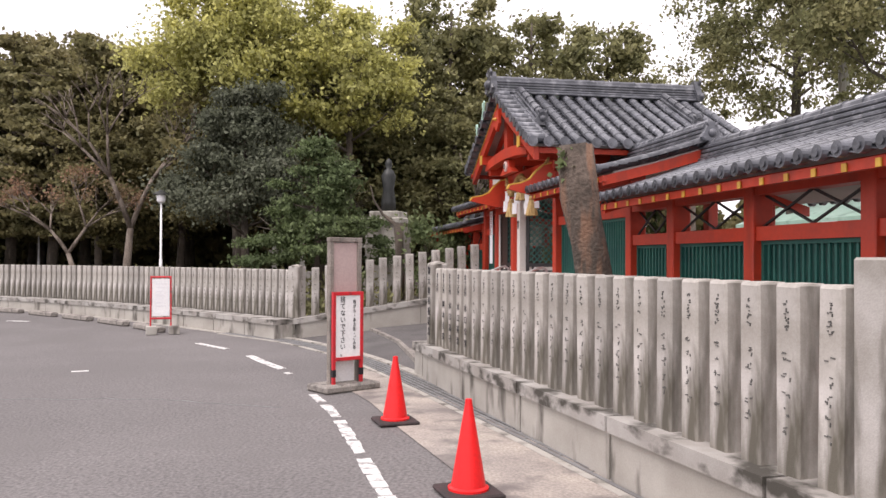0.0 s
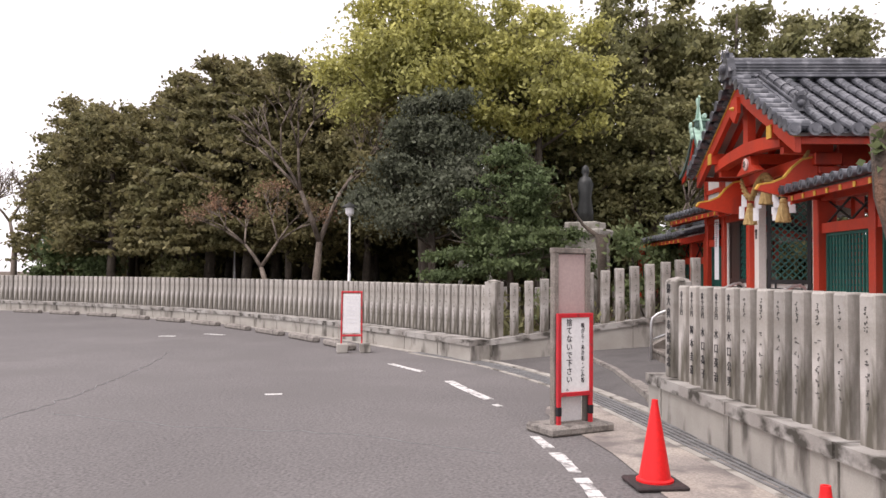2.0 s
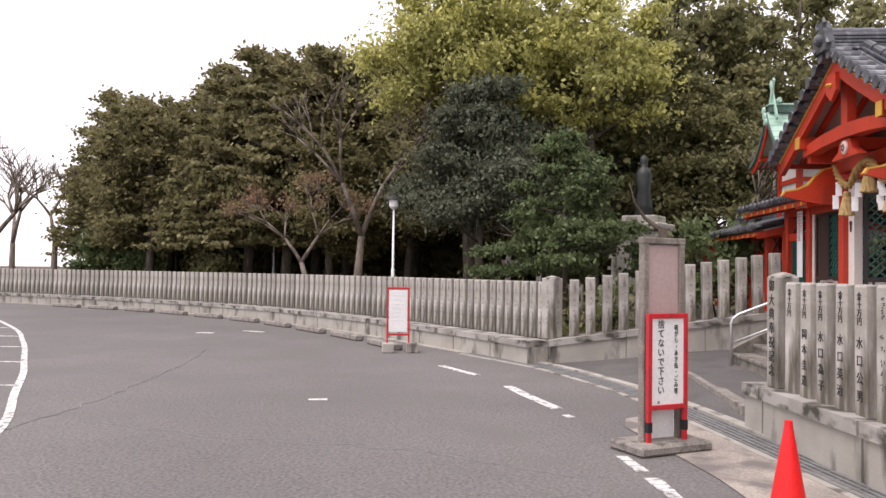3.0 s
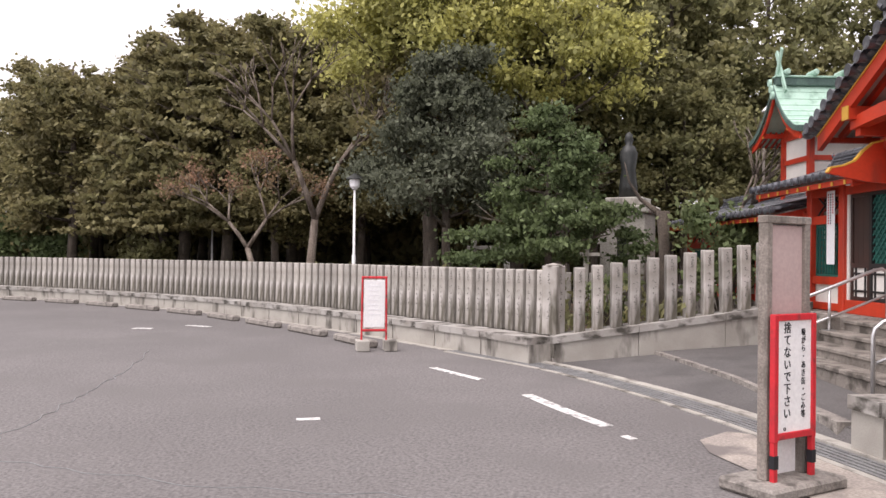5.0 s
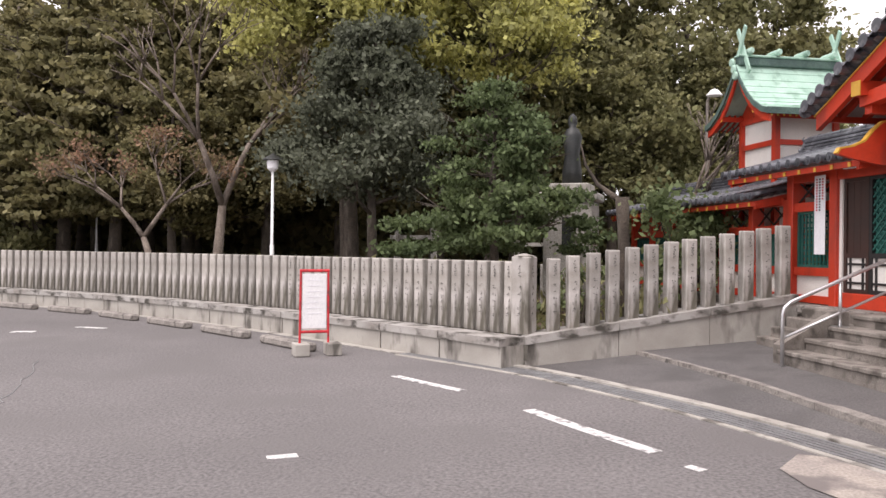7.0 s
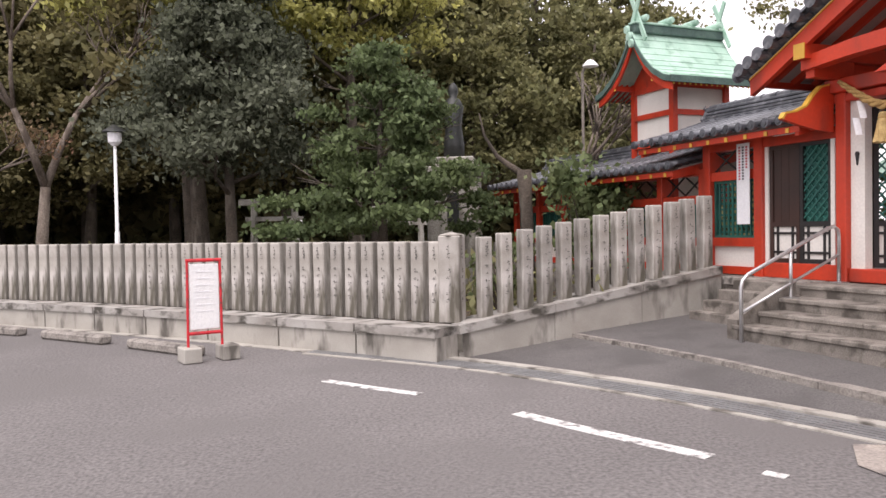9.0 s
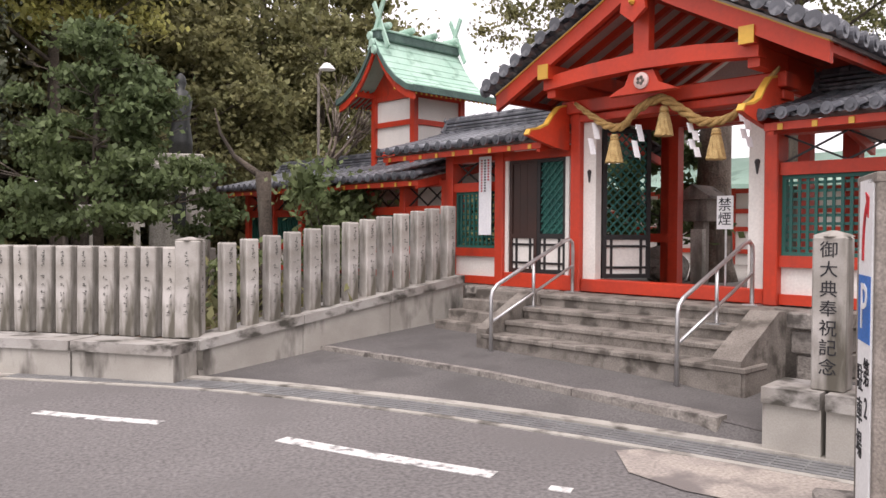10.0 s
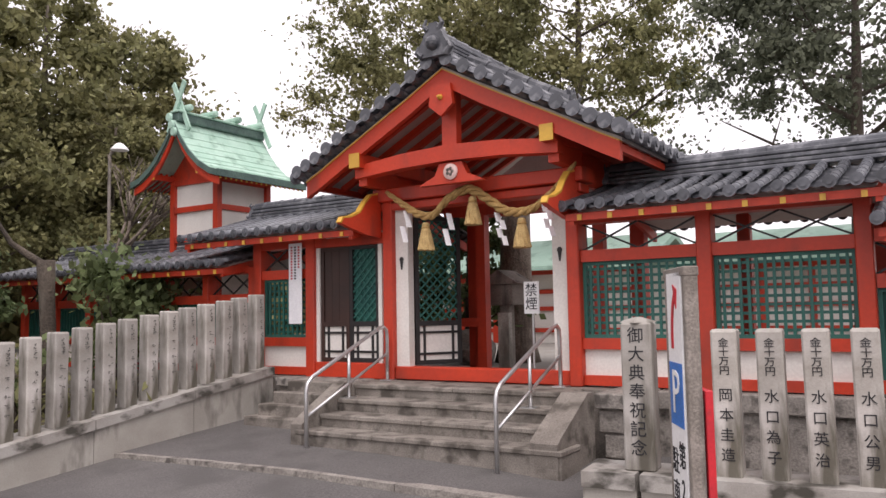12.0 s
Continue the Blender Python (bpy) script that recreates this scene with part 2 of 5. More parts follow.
def fine(pts, step):
    """The polyline pts with points every step metres, rounded by a spline."""
    pts = [np.array(p, float) for p in pts]
    ext = [2 * pts[0] - pts[1]] + pts + [2 * pts[-1] - pts[-2]]
    out = []
    for i in range(1, len(ext) - 2):
        p0, p1, p2, p3 = ext[i - 1:i + 3]
        n = max(2, int(np.linalg.norm(p2 - p1) / step))
        for k in range(n):
            s = k / n
            out.append(0.5 * (2 * p1 + (p2 - p0) * s + (2 * p0 - 5 * p1 + 4 * p2 - p3) * s * s + (3 * p1 - p0 - 3 * p2 + p3) * s ** 3))
    out.append(pts[-1])
    return [tuple(p) for p in out]


FONT_CACHE = {}


def lettering(body, size, space=1.0, depth=0.002):
    """A mesh of writing in the built-in font, centred, one sign under another where the body has line breaks; it stands in x and z and faces -y."""
    key = (body, size, space)
    if key not in FONT_CACHE:
        c = bpy.data.curves.new("writing", "FONT")
        c.body, c.size, c.align_x, c.align_y, c.space_line, c.extrude, c.resolution_u = body, size, "CENTER", "CENTER", space, depth, 2
        o = bpy.data.objects.new("writing", c)
        scene.collection.objects.link(o)
        me = bpy.data.meshes.new_from_object(o.evaluated_get(bpy.context.evaluated_depsgraph_get()))
        me.transform(pose(0, 0, 0, 90))
        scene.collection.objects.unlink(o)
        bpy.data.objects.remove(o)
        FONT_CACHE[key] = me
    return FONT_CACHE[key]


def write(name, body, size, material, parent, m, stretch=(1, 1), space=1.0):
    me = lettering(body, size, space).copy()
    me.materials.clear()
    me.materials.append(material)
    ob = part(name, me, material, parent)
    ob.matrix_basis = m @ Matrix.Diagonal((stretch[0], 1, stretch[1], 1))
    return ob


def stack(text):
    return "\n".join(text)


GATE = pose(1.687, 13.408, 0, 0, 0, -72.74)


# ---- ground ----
def sheet(name, pts, z, material, label, category, thick=0.0):
    bm = bmesh.new()
    f = bm.faces.new([bm.verts.new((*p, z)) for p in pts])
    if thick:
        r = bmesh.ops.extrude_face_region(bm, geom=[f])
        for v in r["geom"]:
            if isinstance(v, bmesh.types.BMVert):
                v.co.z -= thick
    ob = part(name, bm, material)
    return tagged(ob, label, category, kind="structure")


sheet("ground", [(-600, -600), (600, -600), (600, 600), (-600, 600)], -0.02, EARTH, "bare brown earth ground round the place", "ground")
LEFT_FOOT = fine([(-2.93, 15.03), (-4.25, 16.2), (-6.9, 18.3), (-9.3, 20.0), (-13.5, 22.3), (-18.7, 24.1), (-23.0, 25.0), (-33, 26.0)], 0.4)
DRAIN = fine([(-4.6, 15.9), (-3.15, 14.75), (-2.45, 14.05), (-1.5, 12.85), (-0.9, 11.95), (-0.42, 11.12), (0.15, 10.05), (1.3, 7.8), (1.95, 6.5), (3.0, 4.3), (4.8, 0.5), (7.2, -4.6)], 0.3)
sheet("road", [(-60, 60), (-60, -60), (40, -60), (40, 40), (20, 30)], -0.004, ASPHALT, "grey asphalt road with fine cracks and worn paint", "road")
patch_pts = [(-0.80, 11.05), (-1.04, 10.62), (-0.98, 10.2), (-0.76, 9.8), (-0.05, 8.5), (0.45, 7.3), (1.1, 5.9), (1.75, 4.6), (2.6, 2.9), (4.0, 0), (5.2, 0), (3.0, 4.3), (1.9, 6.5), (0.85, 8.6), (-0.2, 10.3), (-0.62, 11.0)]
sheet("pavement", patch_pts, 0.004, PATCH, "worn beige concrete strip beside the drain", "pavement")


def channel():
    t = thing("drain_channel", Matrix(), "steel grating drain between pale concrete edges", "drain", kind="structure")
    part("concrete_edge", ribbon(DRAIN, -0.30, -0.17, -0.05, 0.028), CONCRETE, t)
    part("concrete_edge", ribbon(DRAIN, 0.15, 0.22, -0.05, 0.008), CONCRETE, t)
    # shallow bed; the shade between the grating bars is put in by its colour
    part("channel_bed", ribbon(DRAIN, -0.17, 0.15, -0.05, 0.002), PITSHADE, t)
    for k in range(5):
        o = -0.155 + k * 0.065
        part("grating_bar", ribbon(DRAIN, o, o + 0.035, 0.0, 0.012), GRATE, t)
    bm = bmesh.new()
    pts = fine(DRAIN, 0.1)
    for i in range(0, len(pts) - 1, 2):
        p, q = Vector((*pts[i], 0.008)), Vector((*pts[i + 1], 0.008))
        d = (q - p).normalized()
        s = Vector((d.y, -d.x, 0))
        beam(p - s * 0.16, p + s * 0.14, 0.012, 0.006, bm)
    part("cross_bar", bm, GRATE, t)


channel()
part("strip", ribbon(fine([(-4.4, 15.68)] + [(x - 0.25, y - 0.38) for x, y in LEFT_FOOT[6::6]], 0.5), -0.1, 0.1, -0.03, 0.006), CONCRETE).name = "gutter_strip"
tagged(bpy.data.objects["gutter_strip"], "narrow pale concrete gutter strip along the fence", "gutter", kind="structure")

# the sloping apron before the gate, with its kerb
def to_world(u, v, z):
    return tuple(GATE @ Vector((u, v, z)))


def apron():
    t = thing("apron", Matrix(), "dark asphalt ramp before the steps with a stone kerb", "pavement", kind="structure")
    kerb_line = [to_world(-3.2, -2.42, 0.12), to_world(-1.8, -2.28, 0.12), to_world(-0.6, -2.16, 0.11), to_world(0.5, -2.18, 0.10), to_world(1.83, -2.2, 0.09), to_world(2.5, -2.1, 0.05)]
    front = [(-2.85, 15.08, 0.003), (-2.3, 14.48, 0.004), (-1.33, 13.22, 0.004), (-0.68, 12.2, 0.004), (-0.2, 11.36, 0.004), (0.2, 10.58, 0.004)]
    back = [to_world(-3.5, -0.45, 0.34), to_world(-1.5, -0.6, 0.32), to_world(0, -1.2, 0.26), to_world(1.3, -1.2, 0.21), to_world(1.75, -0.4, 0.2), to_world(2.6, -0.1, 0.2)]
    kf = [Vector(p) for p in kerb_line]
    for name, lo, hi in (("lower_slope", front, [p + Vector((0, 0, 0.025 if i < 5 else 0.0)) for i, p in enumerate(kf)]), ("upper_slope", [p + Vector((0, 0, 0.065 if i < 4 else 0.03 if i < 5 else 0.0)) for i, p in enumerate(kf)], back)):
        bm = bmesh.new()
        rows = []
        n = 8
        for a, b in zip(lo, hi):
            a, b = Vector(a), Vector(b)
            rows.append([bm.verts.new(a.lerp(b, k / n)) for k in range(n + 1)])
        for r, s in zip(rows, rows[1:]):
            for k in range(n):
                bm.faces.new((r[k], r[k + 1], s[k + 1], s[k]))
        part(name, bm, APRON, t, smooth=True)
    for i in range(len(kf) - 2):
        a, b = kf[i], kf[i + 1]
        d = (b - a).normalized() * 0.006
        part("kerb_stone", beam(a + d + Vector((0, 0, 0.0)), b - d + Vector((0, 0, 0.0)), 0.15, 0.13), KERB, t)


apron()


# road paint
def marking(name, pts, w, label):
    tagged(part(name, ribbon(pts, -w / 2, w / 2, -0.003, 0.003), PAINTLINE), label, "road marking", kind="structure")


marking("road_dash", fine([(-2.785, 12.3), (-2.35, 11.65), (-1.82, 10.93)], 0.3), 0.13, "worn white dash painted on the asphalt")
marking("road_dash", [(-4.37, 13.96), (-3.95, 13.55), (-3.5, 13.16)], 0.11, "worn white dash painted on the asphalt")
marking("road_dash", [(-4.53, 10.27), (-4.34, 10.37)], 0.09, "short worn white paint mark on the asphalt")
marking("road_dash", [(-1.65, 10.58), (-1.56, 10.48)], 0.08, "tiny worn white paint mark on the asphalt")
marking("road_dash", [(-11.55, 17.15), (-11.2, 17.25)], 0.2, "short worn white paint mark on the asphalt")
marking("road_dash", [(-11.0, 18.15), (-10.4, 18.05)], 0.14, "short worn white paint mark on the asphalt")
rnd = random.Random(4)
edge = fine([(-0.82, 8.95), (-0.35, 8.0), (0.15, 6.75), (0.72, 5.25), (1.5, 3.3), (2.4, 1.2)], 0.16)
for i in range(0, len(edge) - 1):
    if rnd.random() < 0.9:
        marking("edge_line", [edge[i], tuple(np.array(edge[i]) * 0.12 + np.array(edge[i + 1]) * 0.88)], rnd.uniform(0.085, 0.125), "chipped white edge line painted along the asphalt")
bay = fine([(-26, 22.5), (-16.7, 16.6), (-13.0, 13.8), (-10.2, 11.4), (-9.06, 10.4), (-7.8, 9.2), (-6.2, 7.7), (-5.2, 6.3), (-4.6, 4.2)], 0.5)
marking("bay_line", bay, 0.09, "curved worn white line of the parking bays")
for i in range(3, len(bay) - 2, 5):
    x, y = bay[i]
    marking("bay_line", [(x, y), (x - 1.6, y - 0.55)], 0.07, "worn white parking bay tick on the asphalt")


# ---- stone fences ----
def post_mesh(w, d, h, top=0.02, lean=0.0):
    bm = box(-w / 2, w / 2, -d / 2, d / 2, 0, h, 0.012)
    for v in bm.verts:
        if v.co.z > h - 0.03 and abs(v.co.y) < d / 2 - 0.001:
            v.co.z += top * 0.4
    return mesh_of("fence_post", bm, GRANITE)


def scribble(w, h, n, seed, top=0.93):
    """Small cut strokes where worn writing cannot be read."""
    r = random.Random(seed)
    bm = bmesh.new()
    z = h * top
    for k in range(n):
        s = w * (0.2 if k < 4 else r.uniform(0.24, 0.32))
        for j in range(r.randint(3, 5)):
            x, y = r.uniform(-0.5, 0.5) * s, z + r.uniform(-0.5, 0.5) * s
            if r.random() < 0.55:
                L = r.uniform(0.25, 0.6) * s
                beam((x - L * 0.5, 0, y), (x + L * 0.5, 0, y + r.uniform(-0.2, 0.3) * L), 0.004, 0.006, bm)
            else:
                L = r.uniform(0.2, 0.5) * s
                beam((x, 0, y - L * 0.5), (x + r.uniform(-0.3, 0.3) * L, 0, y + L * 0.5), 0.004, 0.007, bm)
        z -= s * 1.3 + (h * 0.10 if k == 3 else h * 0.03 if k > 3 else 0)
        if z < h * 0.12:
            break
    return mesh_of("carved_writing", bm, CARVED)


SCRIBBLES = [scribble(0.165, 0.95, 9, k) for k in range(7)]


def plinth(t, line, z0, z_top, cop, depth, joints, weep=False):
    """Wall face panels and coping slabs, butted along the line (the foot of the face, seen from the road side on offset 0)."""
    n = len(line) - 1
    for i in range(0, n, joints):
        seg = line[i:min(i + joints, n) + 1]
        a, b = np.array(seg[0]), np.array(seg[-1])
        seg = [tuple(a + (np.array(seg[1]) - a) * 0.04)] + list(seg[1:-1]) + [tuple(b - (b - np.array(seg[-2])) * 0.04)]
        part("wall_panel", ribbon(seg, 0, depth, z0, z_top - cop), CONCRETE, t)
        part("coping_slab", ribbon(seg, -0.035, depth + 0.03, z_top - cop + 0.001, z_top), COPING, t)
        if weep:
            c = np.array(seg[-1])
            w = (c - np.array(seg[-2])) / np.linalg.norm(c - np.array(seg[-2]))
            half = 0.075 + 0.025 * math.sin(7 * i)
            part("weep_mark", ribbon([tuple(c - w * half), tuple(c + w * half)], -0.006, -0.001, z_top - cop - rnd.uniform(0.16, 0.27), z_top - cop), WEEP, t, "black weep stain under a coping joint")


def right_fence():
    o, d = np.array((0.14, 10.5)), np.array((0.40, -0.9165))
    t = thing("stone_fence", Matrix(), "weathered granite post fence on a concrete plinth with carved posts", "fence")
    line = [tuple(o + d * s) for s in np.arange(-0.14, 12.01, 0.405)]
    plinth(t, line[::-1], -0.05, 0.45, 0.11, 0.42, 4)
    yaw = math.degrees(math.atan2(d[1], d[0]))
    nrm = np.array((0.9165, 0.40))
    me = post_mesh(0.165, 0.18, 0.975)
    words = {1: "金十万円", 2: "金十万円\n\n岡\n本\n圭\n造", 3: "金十万円\n\n水\n口\n為\n子", 4: "金十万円\n\n水\n口\n英\n治", 5: "金十万円\n\n水\n口\n公\n男"}
    # corner pillar
    c = o + d * 0.26 + nrm * 0.19
    bm = box(-0.105, 0.105, -0.105, 0.105, 0, 1.02, 0.012)
    lathe([(0.135, 1.02), (0.11, 1.035), (0.02, 1.06)], 4, bm)
    p = part("corner_pillar", bm, GRANITE, t, "taller granite corner pillar with a low pyramid top")
    p.matrix_basis = pose(c[0], c[1], 0.448, 0, 0, yaw)
    write("carved_writing", stack("御大典奉祝記念"), 0.115, INK, p, pose(0, -0.107, 0.54), (1, 1), 1.12)
    k = 0
    s = 0.563
    while s < 11.6:
        if not 7.1 < s < 7.62:
            k += 1
            c = o + d * s + nrm * 0.19
            ob = part("fence_post", me, GRANITE, t)
            ob.matrix_basis = pose(c[0], c[1], 0.435, rnd.uniform(-0.6, 0.6), rnd.uniform(-0.6, 0.6), yaw + rnd.uniform(-2, 2))
            if k in words:
                body = words[k]
                write("carved_writing", stack("金十万円"), 0.068, INK, ob, pose(0, -0.092, 0.80), (1, 0.95), 0.95)
                if k > 1:
                    write("carved_writing", stack(body.split("\n\n")[1].replace("\n", "")), 0.093, INK, ob, pose(0, -0.092, 0.35), (1, 1), 1.4)
            else:
                w = part("carved_writing", SCRIBBLES[k % 7], CARVED, ob)
                w.matrix_basis = pose(0, -0.092, 0)
        s += 0.281
    c = o + d * 7.36 + nrm * 0.19
    p = part("end_pillar", box(-0.14, 0.14, -0.14, 0.14, 0, 1.1, 0.012), GRANITE, t, "thick plain granite pillar")
    p.matrix_basis = pose(c[0], c[1], 0.448, 0, 0, yaw)


def left_fence():
    t = thing("stone_fence", Matrix(), "long weathered granite post fence stained by lichen along the wood", "fence")
    plinth(t, LEFT_FOOT[::-1], -0.05, 0.37, 0.10, 0.40, 3, True)
    me = post_mesh(0.185, 0.17, 0.95)
    far = bmesh.new()
    pts = fine(LEFT_FOOT, 0.02)
    run, last, count = 0.0, -1.0, 0
    acc = [0.0]
    for a, b in zip(pts, pts[1:]):
        acc.append(acc[-1] + math.dist(a, b))
    s = 0.42
    i = 0
    while s < acc[-1] - 0.2:
        while acc[i] < s:
            i += 1
        a, b = np.array(pts[i - 1]), np.array(pts[i])
        d = (b - a) / np.linalg.norm(b - a)
        nrm = np.array((d[1], -d[0]))
        c = b + nrm * 0.20 if nrm[1] > 0 else b - nrm * 0.20
        yaw = math.degrees(math.atan2(-d[1], -d[0]))
        ob = part("fence_post", me, GRANITE, t)
        ob.matrix_basis = pose(c[0], c[1], 0.355, rnd.uniform(-0.7, 0.7), rnd.uniform(-0.7, 0.7), yaw + rnd.uniform(-2, 2))
        count += 1
        if count < 22:
            w = part("carved_writing", SCRIBBLES[count % 7], CARVED, ob)
            w.matrix_basis = pose(0, -0.092, 0)
        s += 0.262
    # corner pillar
    p = part("corner_pillar", lathe([(0.155, 1.01), (0.16, 1.02), (0.02, 1.05)], 4, box(-0.125, 0.125, -0.125, 0.125, 0, 1.01, 0.012)), GRANITE, t, "granite corner pillar with a low pointed top")
    p.matrix_basis = pose(-2.96, 15.36, 0.368, 0, 0, -25)
    for a in (0, 90):
        w = part("carved_writing", SCRIBBLES[1], CARVED, p)
        w.matrix_basis = pose(0, 0, 0, 0, 0, a) @ pose(0, -0.127, 0)
    return t


def side_fence():
    """The run from the corner to the steps: its coping climbs."""
    t = thing("stone_fence", Matrix(), "granite post fence with inscribed posts climbing beside the ramp", "fence")
    a, b = np.array((-2.93, 15.03)), np.array((0.62, 16.06))
    d = (b - a) / np.linalg.norm(b - a)
    length = np.linalg.norm(b - a)
    nrm = np.array((-d[1], d[0]))
    yaw = math.degrees(math.atan2(d[1], d[0]))
    def top(s):
        return 0.37 + 0.148 * s
    n = 3
    for k in range(n):
        s0, s1 = length * k / n + 0.004, length * (k + 1) / n - 0.004
        for nm, z0, z1, o0, o1, m in (("wall_panel", -1.3, -0.10, 0, 0.4, CONCRETE), ("coping_slab", -0.099, 0, -0.03, 0.43, COPING)):
            bm = bmesh.new()
            vs = []
            for s in (s0, s1):
                p = a + d * s
                for o, z in ((o0, z0), (o1, z0), (o1, z1), (o0, z1)):
                    q = p + nrm * o
                    vs.append(bm.verts.new((q[0], q[1], top(s) + z)))
            for i in range(4):
                bm.faces.new((vs[i], vs[(i + 1) % 4], vs[4 + (i + 1) % 4], vs[4 + i]))
            bm.faces.new(vs[:4])
            bm.faces.new(vs[4:][::-1])
            part(nm, bm, m, t)
    me = post_mesh(0.15, 0.16, 0.95)
    for k in range(13):
        s = 0.42 + k * (length - 0.52) / 12
        p = a + d * s + nrm * 0.2
        ob = part("fence_post", me, GRANITE, t)
        ob.matrix_basis = pose(p[0], p[1], top(s) - 0.03, rnd.uniform(-0.8, 0.8), rnd.uniform(-1, 1), yaw + rnd.uniform(-2, 2))
        w = part("carved_writing", SCRIBBLES[k % 7], CARVED, ob)
        w.matrix_basis = pose(0, -0.092, 0)


right_fence()
left_fence()
side_fence()


# ---- gate ----
def steps():
    t = thing("stone_steps", GATE, "worn granite steps up to the gate with sloping side slabs", "steps", kind="structure")
    for k, (z, v) in enumerate(((0.40, -1.51), (0.53, -1.24), (0.66, -0.95), (0.79, -0.66))):
        u0, u1 = (-1.30, 1.66) if k == 0 else (-1.20, 1.35)
        b = -0.08 if k == 3 else v + 0.42
        s = part("step", box(u0 + 0.012, u1 - 0.012, v + 0.022, b, -0.1, z - 0.051), STEP, t)
        n = 2 if k else 3
        for j in range(n):
            part("tread_slab", box(u0 + (u1 - u0) * j / n + 0.003, u0 + (u1 - u0) * (j + 1) / n - 0.003, v, b, z - 0.05, z, 0.01), STEP, s)
    for k, (z, v) in enumerate(((0.40, -0.96), (0.53, -0.82), (0.66, -0.66), (0.78, -0.51))):
        part("side_step", box(-2.62 + 0.09 * k, -1.32, v, v + 0.5, -0.1, z, 0.012), STEP, t)
    for u0, u1 in ((-1.36, -1.21), (1.36, 1.62)):
        o = [(-1.50, 0.10), (-1.50, 0.45), (-1.42, 0.50), (-0.82, 0.81), (-0.68, 0.81), (-0.68, 0.1)]
        bm = bmesh.new()
        x = [bm.verts.new((u0, v, z)) for v, z in o]
        y = [bm.verts.new((u1, v, z)) for v, z in o]
        for i in range(6):
            bm.faces.new((x[i], x[(i + 1) % 6], y[(i + 1) % 6], y[i]))
        bm.faces.new(x)
        bm.faces.new(y[::-1])
        part("side_slab", bm, STEP, t)


def podium():
    t = thing("podium", GATE, "granite podium of the gate with rough square blocks", "podium", kind="structure")
    part("core", box(-2.7, 1.75, -0.28, 4.2, -0.1, 0.785), STEP, t)
    part("coping_slab", box(1.63, 2.05, -0.70, -0.05, 0.66, 0.80, 0.012), KERB, t)
    part("coping_slab", box(-2.7, -1.37, -0.36, -0.05, 0.69, 0.795, 0.012), KERB, t)
    for r, z in enumerate((-0.02, 0.21, 0.435)):
        for c in range(2):
            u = 1.64 + 0.21 * c + 0.05 * (r % 2)
            part("stone_block", box(u, min(2.02, u + 0.25 - 0.05 * c), -0.65 + 0.012 * ((r + c) % 2), -0.1, z, z + 0.22, 0.018), KERB, t)
    # long low base under the galleries
    part("wall_base", box(1.75, 4.0, -0.14, 1.0, -0.1, 0.62), KERB, t)
    part("base_coping", box(2.06, 4.0, -0.20, 1.0, 0.622, 0.79, 0.01), KERB, t)
    part("wall_base", box(-9.5, -2.7, -0.12, 1.0, -0.1, 0.79), KERB, t)


def lattice(t, u0, u1, z0, z1, v, step, w, name="lattice", diamond=False, horizontal=True, skip=0):
    bm = bmesh.new()
    if diamond:
        h, n = z1 - z0, u1 - u0
        k = -h
        while k < n:
            a0, a1 = max(0, k), min(n, k + h)
            if a1 > a0:
                beam((u0 + a0, v, z0 + a0 - k), (u0 + a1, v, z0 + a1 - k), 0.012, w, bm)
                beam((u0 + a0, v + 0.012, z1 - (a0 - k)), (u0 + a1, v + 0.012, z1 - (a1 - k)), 0.012, w, bm)
            k += step
    else:
        n = int((u1 - u0) / step)
        for k in range(n):
            u = u0 + (k + 0.5) * (u1 - u0) / n
            box(u - w / 2, u + w / 2, v, v + 0.02, z0, z1, 0, bm)
        if horizontal:
            n = int((z1 - z0) / step)
            for k in range(n):
                z = z0 + (k + 0.5) * (z1 - z0) / n
                box(u0, u1, v + 0.021, v + 0.035, z - w / 2, z + w / 2, 0, bm)
    return part(name, bm, GREEN, t, "green painted lattice")


def lattice_frame(t, u0, u1, z0, z1, v):
    for a, b, c, d in ((u0, u0 + 0.035, z0, z1), (u1 - 0.035, u1, z0, z1), (u0 + 0.035, u1 - 0.035, z0, z0 + 0.035), (u0 + 0.035, u1 - 0.035, z1 - 0.035, z1)):
        part("lattice_frame", box(a, b, v - 0.02, v + 0.045, c, d), GREEN, t)


